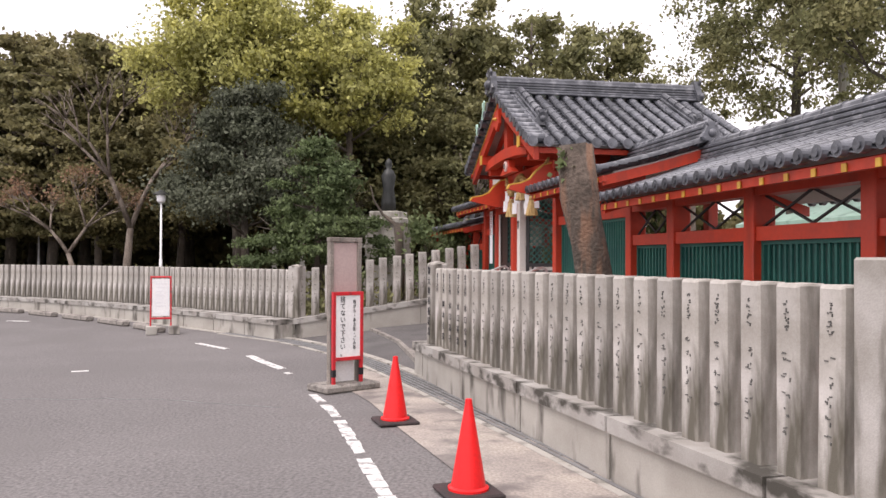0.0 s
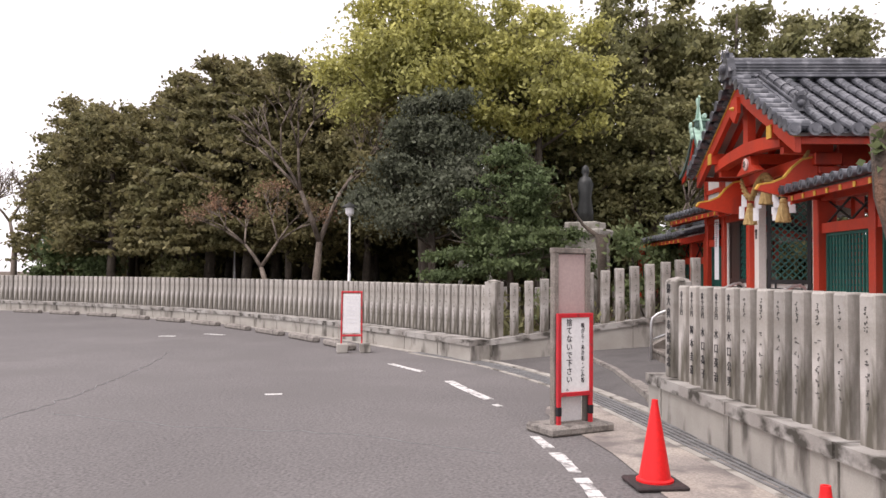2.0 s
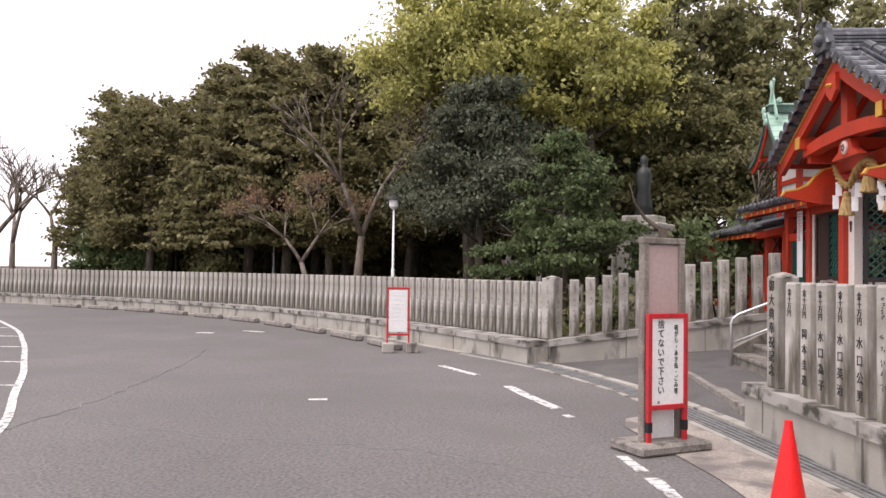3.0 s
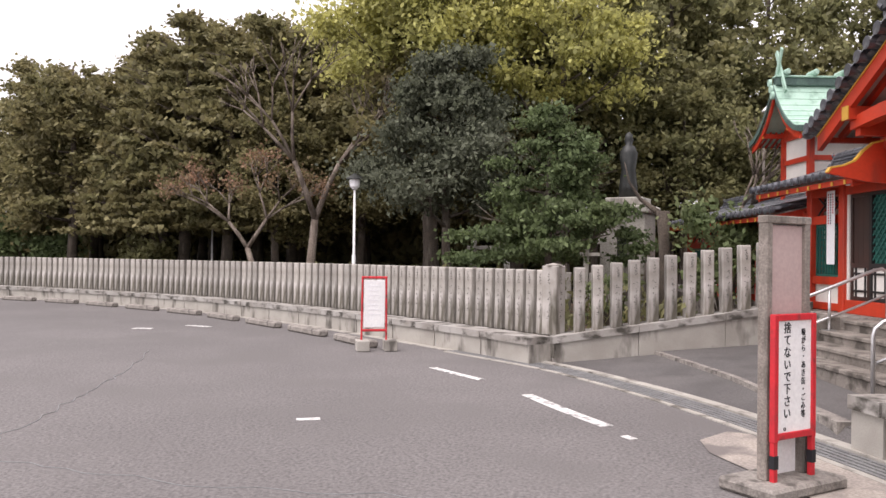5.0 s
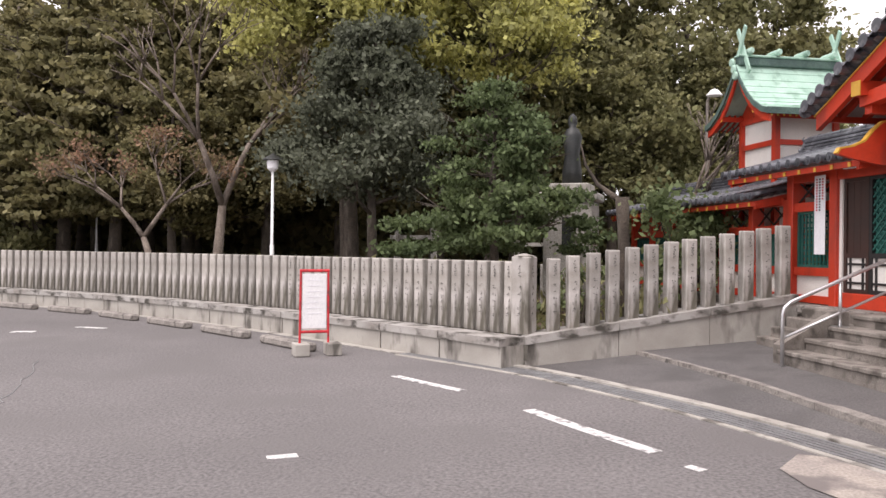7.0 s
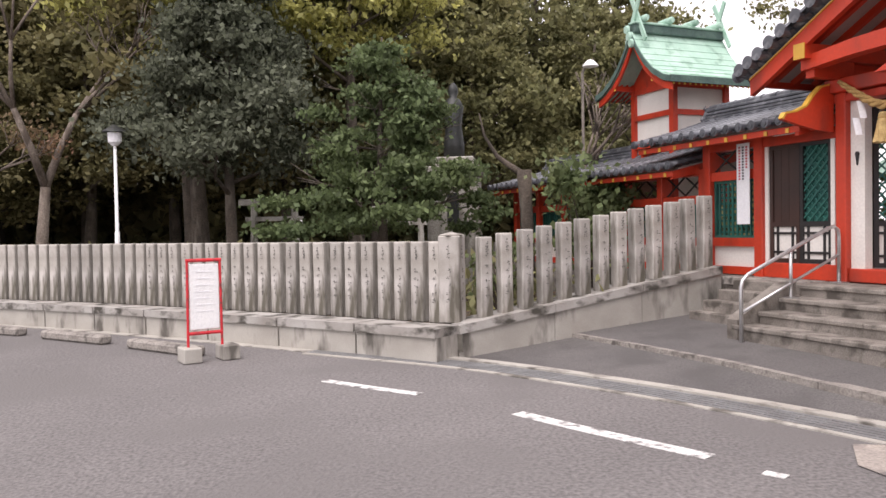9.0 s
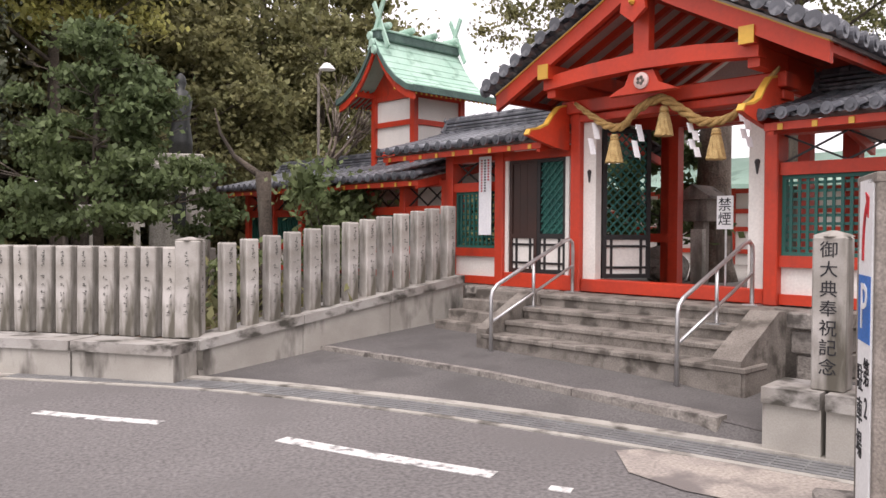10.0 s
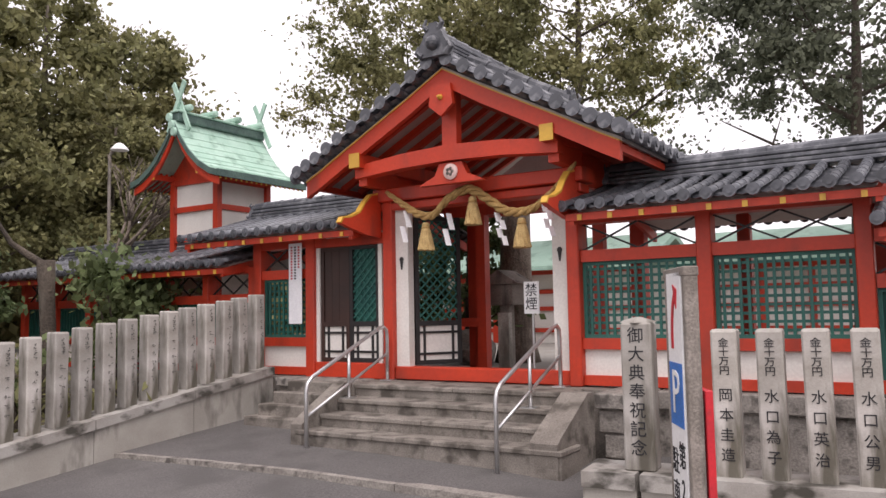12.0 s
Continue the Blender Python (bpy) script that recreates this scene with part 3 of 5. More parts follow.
def bay(t, u0, u1, dz=0.0, only_vertical=False, front=0.0):
    """One wall bay of a gallery between two posts."""
    v = front
    part("sill", box(u0, u1, v - 0.04, v + 0.10, 1.0, 1.10), RED, t)
    part("plaster_panel", box(u0, u1, v + 0.0, v + 0.06, 1.10, 1.36), WHITE, t)
    part("rail", box(u0, u1, v - 0.05, v + 0.10, 1.36, 1.47), RED, t)
    lattice_frame(t, u0, u1, 1.47, 2.24 + dz, v + 0.02)
    lattice(t, u0 + 0.035, u1 - 0.035, 1.505, 2.205 + dz, v + 0.02, 0.074, 0.027, horizontal=not only_vertical)
    if only_vertical:
        part("backing_board", box(u0 + 0.035, u1 - 0.035, v + 0.06, v + 0.075, 1.505, 2.205 + dz), GREEN, t, "dark green board behind the slats")
    part("tie_beam", box(u0, u1, v - 0.05, v + 0.10, 2.24 + dz, 2.36 + dz), RED, t)
    m = (u0 + u1) / 2
    bm = bmesh.new()
    for a, b in ((u0, m), (m, u1)):
        beam((a, v + 0.02, 2.36 + dz), (b, v + 0.02, 2.63 + dz), 0.02, 0.018, bm)
        beam((a, v + 0.045, 2.63 + dz), (b, v + 0.045, 2.36 + dz), 0.02, 0.018, bm)
    part("crossed_strut", bm, BLACK, t)
    part("top_beam", box(u0, u1, v - 0.06, v + 0.12, 2.63 + dz, 2.74 + dz), RED, t)


# roof tiles: rows run along +y (down the slope); x lies along the ridge
def row_mesh(profile, r):
    bm = bmesh.new()
    cut = []
    for (y0, z0), (y1, z1) in zip(profile, profile[1:]):
        L = math.hypot(y1 - y0, z1 - z0)
        n = max(1, round(L / 0.26))
        for k in range(n):
            cut.append(((y0 + (y1 - y0) * k / n, z0 + (z1 - z0) * k / n), (y0 + (y1 - y0) * (k + 1) / n, z0 + (z1 - z0) * (k + 1) / n)))
    for (y0, z0), (y1, z1) in cut:
        rings = []
        for y, z, rr in ((y0, z0, r * 0.93), (y1 + 0.012, z1 - 0.004, r * 1.05)):
            rings.append([bm.verts.new((rr * math.cos(a), y, z + rr * math.sin(a))) for a in [math.pi * k / 6 for k in range(7)]])
        for k in range(6):
            bm.faces.new((rings[0][k], rings[0][k + 1], rings[1][k + 1], rings[1][k]))
        bm.faces.new(rings[1])
    (y, z) = profile[-1]
    bmesh.ops.create_cone(bm, cap_ends=True, segments=14, radius1=r * 1.12, radius2=r * 1.12, depth=0.05, matrix=Matrix.Translation((0, y + 0.02, z)) @ pose(0, 0, 0, 90))
    bmesh.ops.create_cone(bm, cap_ends=True, segments=10, radius1=r * 0.6, radius2=r * 0.5, depth=0.02, matrix=Matrix.Translation((0, y + 0.05, z)) @ pose(0, 0, 0, 90))
    return mesh_of("cover_tile", bm, TILE)


def roof_side(t, m, length, profile, pitch, r):
    """One slope: pan tiles in courses as one mesh, each cover row an object."""
    n = max(1, round(length / pitch))
    pitch = length / n
    me = row_mesh(profile, r)
    pts = []
    for (y0, z0), (y1, z1) in zip(profile, profile[1:]):
        k = max(1, round(math.hypot(y1 - y0, z1 - z0) / 0.13))
        pts += [(y0 + (y1 - y0) * i / k, z0 + (z1 - z0) * i / k) for i in range(k)]
    pts.append(profile[-1])
    bm = bmesh.new()
    xs = [(i / 4) * pitch for i in range(4 * n + 1)]
    prev = None
    for i, (y, z) in enumerate(pts):
        for lift in ((0.0, 0.028) if i < len(pts) - 1 else (0.0,)):
            dip = [-(0.035 * math.sin(math.pi * ((j % 4) / 4))) for j in range(len(xs))]
            rowv = [bm.verts.new((x, y, z + lift * (1 if i else 0) * -1 + d + 0.01)) for x, d in zip(xs, dip)]
            if prev:
                for a, b, c, d in zip(prev, prev[1:], rowv[1:], rowv):
                    bm.faces.new((a, b, c, d))
            prev = rowv
    # underside closes the slope
    y0, z0 = profile[0]
    ob = part("pan_tiles", bm, TILE, t)
    ob.matrix_basis = m
    bm = bmesh.new()
    inner = profile[:-1] + [tuple(np.array(profile[-1]) * 0.72 + np.array(profile[-2]) * 0.28)]
    for (ya, za), (yb, zb) in zip(inner, inner[1:]):
        vs = [bm.verts.new(p) for p in ((0.07, ya, za - 0.05), (length - 0.07, ya, za - 0.05), (length - 0.07, yb, zb - 0.05), (0.07, yb, zb - 0.05))]
        bm.faces.new(vs)
        vs2 = [bm.verts.new((v.co.x, v.co.y, v.co.z - 0.035)) for v in vs]
        bm.faces.new(vs2[::-1])
        for i in range(4):
            bm.faces.new((vs[i], vs[(i + 1) % 4], vs2[(i + 1) % 4], vs2[i]))
    ob = part("soffit", bm, SOFFIT, t)
    ob.matrix_basis = m
    for k in range(n + 1):
        ob = part("cover_tile", me, TILE, t)
        ob.matrix_basis = m @ Matrix.Translation((k * pitch, 0, 0.012))


def ridge(t, m, length, w=0.2, courses=4, h=0.045, cap=0.07):
    for k in range(courses):
        ww = w * (1 - 0.07 * k) + (0.05 if k == 0 else 0)
        ob = part("ridge_course", box(0, length, -ww / 2, ww / 2, k * h, k * h + h * 0.78, 0.008), TILE, t)
        ob.matrix_basis = m
    n = max(1, round(length / 0.27))
    line, rad = [], []
    for k in range(n):
        a, b = length * k / n, length * (k + 1) / n
        line += [(a + 0.002, 0, courses * h), (b - 0.02, 0, courses * h), (b, 0, courses * h + 0.002)]
        rad += [cap * 0.9, cap, cap * 1.07]
    bm = tube(line, rad, 10)
    ob = part("ridge_cap", bm, TILE, t)
    ob.matrix_basis = m


def demon_tile(t, m, s=1.0):
    """Ornamental end tile: a shouldered plate with a knob and side curls."""
    o = [(-0.19, 0), (-0.2, 0.1), (-0.14, 0.2), (-0.1, 0.3), (-0.05, 0.38), (0.05, 0.38), (0.1, 0.3), (0.14, 0.2), (0.2, 0.1), (0.19, 0)]
    bm = prism([(x * s, z * s) for x, z in o], -0.06 * s, 0.05 * s)
    bmesh.ops.create_uvsphere(bm, u_segments=12, v_segments=8, radius=0.085 * s, matrix=Matrix.Translation((0, -0.06 * s, 0.15 * s)))
    for sx in (-1, 1):
        tube([(sx * 0.15 * s, -0.03 * s, 0.02), (sx * 0.22 * s, -0.04 * s, 0.08 * s), (sx * 0.19 * s, -0.05 * s, 0.14 * s)], [0.05 * s, 0.04 * s, 0.02 * s], 8, bm)
        tube([(sx * 0.07 * s, -0.04 * s, 0.3 * s), (sx * 0.12 * s, -0.05 * s, 0.36 * s), (sx * 0.08 * s, -0.05 * s, 0.43 * s)], [0.035 * s, 0.028 * s, 0.012 * s], 8, bm)
    ob = part("ridge_end_tile", bm, TILE, t, "grey ornamental ridge-end tile")
    ob.matrix_basis = m


def gate():
    t = thing("shrine_gate", GATE, "vermilion wooden shrine gate with a grey tiled gable roof", "gate")
    for u in (-1.14, 1.20):
        part("gate_post", box(u - 0.068, u + 0.068, -0.10, 0.14, 0.79, 3.02, 0.012), RED, t)
        part("gate_post", box(u - 0.09, u + 0.09, 1.90, 2.08, 0.79, 3.02, 0.012), RED, t)
    for u in (-0.972, 1.042):
        p = part("jamb_board", box(u - 0.098, u + 0.078, -0.02, 0.09, 0.945, 2.77), WHITE, t, "white painted jamb board")
        k = lathe([(0.026, 0), (0.03, 0.01), (0.02, 0.02)], 12)
        bmesh.ops.rotate(k, verts=k.verts, matrix=Matrix.Rotation(radians(90), 3, "X"))
        bmesh.ops.translate(k, verts=k.verts, vec=(u - 0.01, -0.02, 2.19))
        prism([(u - 0.03, 2.17), (u + 0.01, 2.17), (u - 0.005, 2.07), (u - 0.015, 2.07)], -0.035, -0.02, k)
        part("iron_fitting", k, BLACK, p, "black iron fitting")
    part("threshold", box(-1.07, 1.13, -0.06, 0.12, 0.797, 0.945, 0.01), RED, t)
    part("lintel", box(-1.25, 1.31, -0.09, 0.15, 2.77, 2.86, 0.01), RED, t)
    part("head_beam", box(-1.3, 1.36, -0.16, 0.17, 2.87, 3.02, 0.01), RED, t)
    # front gable: bowed beam, strut, crest
    part("tie_beam", prism([(-1.24, 3.10), (-1.24, 3.24), (-0.62, 3.31), (0.02, 3.34), (0.66, 3.31), (1.28, 3.24), (1.28, 3.10), (0.66, 3.15), (0.02, 3.17), (-0.62, 3.15)], -0.56, -0.40), RED, t)
    part("king_post", box(-0.07, 0.11, -0.53, -0.42, 3.34, 3.98), RED, t)
    crest = part("crest_bracket", prism([(-0.38, 2.93), (-0.28, 2.98), (-0.18, 3.02), (-0.12, 3.15), (0.16, 3.15), (0.22, 3.02), (0.32, 2.98), (0.42, 2.93)], -0.52, -0.42), RED, t)
    d = lathe([(0.085, 0), (0.085, 0.02), (0.06, 0.03), (0.02, 0.03)], 24)
    bmesh.ops.rotate(d, verts=d.verts, matrix=Matrix.Rotation(radians(90), 3, "X"))
    bmesh.ops.translate(d, verts=d.verts, vec=(0.03, -0.52, 3.05))
    part("crest", d, CREST, crest, "round pale pink crest with petals")
    for k in range(5):
        a = k * math.tau / 5
        pt = lathe([(0.02, 0), (0.016, 0.008), (0.004, 0.012)], 8)
        bmesh.ops.rotate(pt, verts=pt.verts, matrix=Matrix.Rotation(radians(90), 3, "X"))
        bmesh.ops.translate(pt, verts=pt.verts, vec=(0.03 + 0.032 * math.cos(a), -0.55, 3.05 + 0.032 * math.sin(a)))
        part("petal", pt, GREYWOOD, crest)
    for u, s in ((-1.17, 1), (1.21, -1)):
        part("purlin", box(u - 0.07, u + 0.07, -0.65, 2.6, 3.21, 3.37), RED, t)
        part("purlin_end", box(u - 0.072, u + 0.072, -0.665, -0.652, 3.208, 3.372), GOLD, t, "ochre painted beam end")
        part("bracket_arm", box(u - 0.06, u + 0.055, -0.5, 0.1, 3.02, 3.208), RED, t)
    part("ridge_purlin", box(-0.05, 0.09, -0.55, 2.6, 3.94, 4.07), RED, t)
    g = part("gable_pendant", prism([(-0.10, 3.96), (-0.13, 3.74), (0.02, 3.62), (0.17, 3.74), (0.14, 3.96)], -0.69, -0.64), RED, t, "red hexagonal gable pendant")
    d = lathe([(0.03, 0), (0.035, 0.01), (0.012, 0.06)], 6)
    bmesh.ops.rotate(d, verts=d.verts, matrix=Matrix.Rotation(radians(90), 3, "X"))
    bmesh.ops.translate(d, verts=d.verts, vec=(0.02, -0.69, 3.82))
    part("boss", d, GOLD, g)
    prof = [(0.0, 4.22), (0.45, 3.97), (0.90, 3.735), (1.35, 3.50), (1.72, 3.30), (2.02, 3.16)]
    for s in (-1, 1):
        o = [(0.02 + s * y, z - 0.09) for y, z in prof[:-1]] + [(0.02 + s * 1.92, 3.11)]
        lower = [(x - 0, z - (0.18 if i else 0.17)) for i, (x, z) in enumerate(o)]
        part("bargeboard", prism(o + lower[::-1], -0.64, -0.57), RED, t)
        edge_o = [(x, z + 0.014) for x, z in o]
        part("barge_fillet", prism(edge_o + o[::-1], -0.655, -0.57), GOLD, t, "thin ochre fillet above the bargeboard")
        part("eave_board", box(0.02 + s * 1.88 - 0.03, 0.02 + s * 1.88 + 0.03, -0.56, 2.6, 3.03, 3.10), RED, t)
        # rafters
        v = -0.35
        while v < 2.6:
            bm = bmesh.new()
            for (ya, za), (yb, zb) in zip(prof[:-1], prof[1:]):
                beam((0.02 + s * ya, v, za - 0.125), (0.02 + s * min(yb, 1.88), v, zb - 0.125 + (0.06 if yb > 1.9 else 0)), 0.06, 0.07, bm)
            part("rafter", bm, RED, t)
            v += 0.33
        m = Matrix(((0, s, 0, 0.02), (1, 0, 0, -0.70), (0, 0, 1, 0), (0, 0, 0, 1)))
        roof_side(t, m, 3.5, prof, 0.235, 0.066)
        # end tiles looking out of the gable
        for k in range(11):
            f = (k + 0.6) / 11
            i = min(int(f * 5), 4)
            (ya, za), (yb, zb) = prof[i], prof[i + 1]
            q = f * 5 - i
            bm = bmesh.new()
            tube([(0, 0.25, 0), (0, 0, 0)], [0.066, 0.07], 12, bm)
            tube([(0, 0.0, 0), (0, -0.012, 0)], [0.076, 0.076], 12, bm)
            ob = part("gable_end_tile", bm, TILE, t)
            ob.matrix_basis = Matrix.Translation((0.02 + s * (ya + (yb - ya) * q), -0.76, za + (zb - za) * q + 0.045))
        # descending ridge on the slope
        L = 1.35
        for w in (0.0, 2.5):
            a = math.atan2(0.64, 1.2)
            base = Matrix.Translation((0.02 + s * 0.1, -0.32 + w, 4.20))
            turn = Matrix.Rotation(a, 4, "Y") if s > 0 else Matrix.Rotation(math.pi, 4, "Z") @ Matrix.Rotation(a, 4, "Y")
            ridge(t, base @ turn, L, 0.17, 2, 0.05, 0.065)
            tip = base @ turn @ Vector((L, 0, 0))
            demon_tile(t, Matrix.Translation(tip) @ pose(0, 0, -0.04, 0, 0, 90 if s > 0 else -90), 0.62)
    ridge(t, Matrix(((0, -1, 0, 0.02), (1, 0, 0, -0.72), (0, 0, 1, 4.235), (0, 0, 0, 1))), 3.5, 0.24, 5, 0.045, 0.075)
    demon_tile(t, pose(0.02, -0.76, 4.23), 0.95)
    demon_tile(t, pose(0.02, 2.82, 4.23, 0, 0, 180), 0.95)
    # boards closing the sides and the rear gable
    for u in (-1.21, 1.21):
        part("side_board", box(u - 0.03, u + 0.03, 0.18, 1.9, 2.87, 3.205), RED, t)
    part("rear_gable", prism([(-1.5, 3.02), (0.02, 3.92), (1.54, 3.02)], 2.1, 2.15), WHITE, t, "white plastered rear gable")
    part("rear_beam", box(-1.3, 1.34, 1.92, 2.09, 2.87, 3.02), RED, t)
    # curved brackets beside the posts, edged in ochre
    curve = [(-0.10, 2.98), (-0.28, 2.94), (-0.40, 2.84), (-0.50, 2.72), (-0.64, 2.66), (-0.80, 2.63), (-0.84, 2.57)]
    for u in (-1.28, 1.22):
        turn = Matrix(((0, 1, 0, u), (1, 0, 0, 0), (0, 0, 1, 0), (0, 0, 0, 1)))
        br = part("curved_bracket", prism(curve + [(-0.62, 2.52), (-0.36, 2.47), (-0.10, 2.45)], 0, 0.06), RED, t, "red scroll-edged bracket")
        br.matrix_basis = turn
        bm = bmesh.new()
        for (va, za), (vb, zb) in zip(curve, curve[1:]):
            beam((va, 0.03, za + 0.006), (vb, 0.03, zb + 0.006), 0.066, 0.022, bm)
        part("edge_fillet", bm, GOLD, br, "ochre edge of the bracket")
    # inner frame
    for u in (-0.65, 0.95):
        part("inner_post", box(u - 0.065, u + 0.065, 1.25, 1.38, 0.78, 2.8), RED, t)
    part("inner_rail", box(-1.2, -0.72, 1.28, 1.36, 1.37, 1.48), RED, t)
    part("inner_beam", box(-1.2, 1.2, 1.26, 1.37, 2.8, 2.95), RED, t)


def door_leaf(name, w, m, upper, label, z1=1.42, mid=0.43):
    """A gate leaf: dark frame, lattice or boards above, white panel with black bars below."""
    t = thing(name, m, label, "door")
    z0 = 0.0
    for a, b, c, d in ((0, 0.05, z0, z1), (w - 0.05, w, z0, z1), (0.05, w - 0.05, z1 - 0.05, z1), (0.05, w - 0.05, mid, mid + 0.06), (0.05, w - 0.05, z0, z0 + 0.05)):
        part("frame_bar", box(a, b, -0.03, 0.03, c, d), BLACK if upper != "boards" else DARKWOOD, t)
    part("plaster_panel", box(0.05, w - 0.05, -0.008, 0.012, 0.05, mid), WHITE, t, "white lower panel")
    for z in (0.11, mid - 0.09):
        part("panel_bar", box(0.05, w - 0.05, -0.026, -0.008, z, z + 0.028), BLACK, t)
    for u in (0.10, w - 0.128):
        part("panel_bar", box(u, u + 0.028, -0.024, -0.006, 0.05, mid), BLACK, t)
    if upper == "boards":
        for k in range(3):
            part("board", box(0.05 + k * (w - 0.1) / 3 + 0.002, 0.05 + (k + 1) * (w - 0.1) / 3 - 0.002, -0.012, 0.012, mid + 0.06, z1 - 0.05), DARKWOOD, t)
    else:
        lattice(t, 0.05, w - 0.05, mid + 0.06, z1 - 0.05, -0.01, 0.105, 0.018, diamond=True)
        if upper == "backed":
            part("backing", box(0.05, w - 0.05, 0.02, 0.028, mid + 0.06, z1 - 0.05), GREEN, t)
    return t


def galleries():
    base = GATE @ pose(0, 0, -0.195)
    t = thing("gallery", base, "vermilion gallery with green lattice under a grey tiled roof", "gallery")
    posts = (1.20, 2.51, 3.84)
    for u in posts[1:]:
        part("post", box(u - 0.07, u + 0.07, -0.08, 0.12, 0.98, 2.8, 0.01), RED, t)
        part("post", box(u - 0.07, u + 0.07, 1.65, 1.8, 0.98, 2.8, 0.01), RED, t)
    for a, b in zip(posts, posts[1:]):
        bay(t, a + 0.07, b - 0.07)
    gallery_roof(t, 1.3, 4.05, 2.75, 3.12)
    t2 = thing("gallery", GATE @ pose(0, 0, -0.54), "long low vermilion gallery with green slats under a grey tiled roof", "gallery")
    part("wall_base", box(4.0, 15.2, -0.14, 1.0, 0.45, 0.99), KERB, t2)
    posts = [4.9 + 1.46 * k for k in range(8)]
    for u in posts:
        part("post", box(u - 0.075, u + 0.075, -0.08, 0.12, 0.98, 2.75, 0.01), RED, t2)
    for a, b in zip([3.84] + posts, posts):
        bay(t2, a + 0.075, b - 0.075, 0.0, True)
    gallery_roof(t2, 3.98, 15.3, 2.77, 3.22)
    t3 = thing("gallery", base, "vermilion side bay with a door under a grey tiled roof", "gallery")
    for u in (-3.3, -2.375):
        part("post", box(u - 0.07, u + 0.07, -0.08, 0.12, 0.98, 2.75, 0.01), RED, t3)
    bay(t3, -3.23, -2.445, -0.02)
    for u in (-2.275, -1.30):
        part("jamb_board", box(u - 0.028, u + 0.028, -0.03, 0.08, 1.10, 2.59), WHITE, t3)
    part("threshold", box(-2.305, -1.21, -0.06, 0.12, 0.985, 1.17, 0.01), RED, t3)
    part("door_head", box(-2.305, -1.21, -0.06, 0.12, 2.59, 2.72, 0.01), RED, t3)
    gallery_roof(t3, -4.25, -1.35, 2.79, 3.17)
    t4 = thing("gallery", base, "low vermilion wall gallery under a grey tiled roof", "gallery")
    posts = [-8.8 + 0.9 * k for k in range(7)]
    for u in posts:
        part("post", box(u - 0.06, u + 0.06, -0.08, 0.12, 0.98, 2.4, 0.01), RED, t4)
    for a, b in zip(posts, posts[1:]):
        bay(t4, a + 0.06, b - 0.06, -0.31, True)
    gallery_roof(t4, -9.0, -3.5, 2.44, 2.78)


def gallery_roof(t, u0, u1, eave, top):
    RV = 0.85
    prof = [(0.0, top), (0.65, top - (top - eave) * 0.52), (1.37, eave)]
    L = u1 - u0
    for s, mm in ((1, Matrix(((-1, 0, 0, u1), (0, -1, 0, RV), (0, 0, 1, 0), (0, 0, 0, 1)))), (-1, Matrix(((1, 0, 0, u0), (0, 1, 0, RV), (0, 0, 1, 0), (0, 0, 0, 1))))):
        roof_side(t, mm, L, prof, 0.20, 0.05)
    part("eave_board", box(u0, u1, -0.47, -0.42, eave - 0.13, eave - 0.06), RED, t)
    n = int(L / 0.3)
    for k in range(n):
        u = u0 + (k + 0.5) * L / n
        part("rafter", beam((u, -0.44, eave - 0.10), (u, RV - 0.03, top - 0.13), 0.045, 0.05), RED, t)
        part("rafter_end", box(u - 0.023, u + 0.023, -0.485, -0.475, eave - 0.13, eave - 0.075), GOLD, t)
    ridge(t, Matrix.Translation((u0, RV, top)), L, 0.22, 4, 0.05, 0.06)
    demon_tile(t, pose(u0 - 0.03, RV, top, 0, 0, -90), 0.6)
    demon_tile(t, pose(u1 + 0.03, RV, top, 0, 0, 90), 0.6)
    for u in (u0 + 0.03, u1 - 0.08):
        mid = top - (top - eave) * 0.52
        o = [(-0.45, eave - 0.17), (-0.45, eave - 0.06), (0.2, mid - 0.07), (RV, top - 0.07), (1.5, mid - 0.07), (2.15, eave - 0.06), (2.15, eave - 0.17), (1.5, mid - 0.19), (RV, top - 0.2), (0.2, mid - 0.19)]
        ob = part("bargeboard", prism(o, 0, 0.05), RED, t)
        ob.matrix_basis = Matrix(((0, 1, 0, u), (1, 0, 0, 0), (0, 0, 1, 0), (0, 0, 0, 1)))


steps()
podium()
gate()
galleries()
door_leaf("gate_door", 0.60, GATE @ pose(-0.90, 0.11, 0.955, 0, 0, 58), "lattice", "open gate leaf with diamond lattice and white panel", 1.75, 0.45)
door_leaf("side_door", 0.455, GATE @ pose(-2.245, 0.02, 0.98), "boards", "closed side door leaf of dark brown boards")
door_leaf("side_door", 0.455, GATE @ pose(-1.785, 0.02, 0.98), "backed", "closed side door leaf with green diamond lattice")
sheet("courtyard", [to_world(-30, 1.0, 0)[:2], to_world(30, 1.0, 0)[:2], to_world(30, 40, 0)[:2], to_world(-30, 40, 0)[:2]], 0.79, GRAVEL, "pale trodden courtyard ground behind the gate", "ground", 1.2)


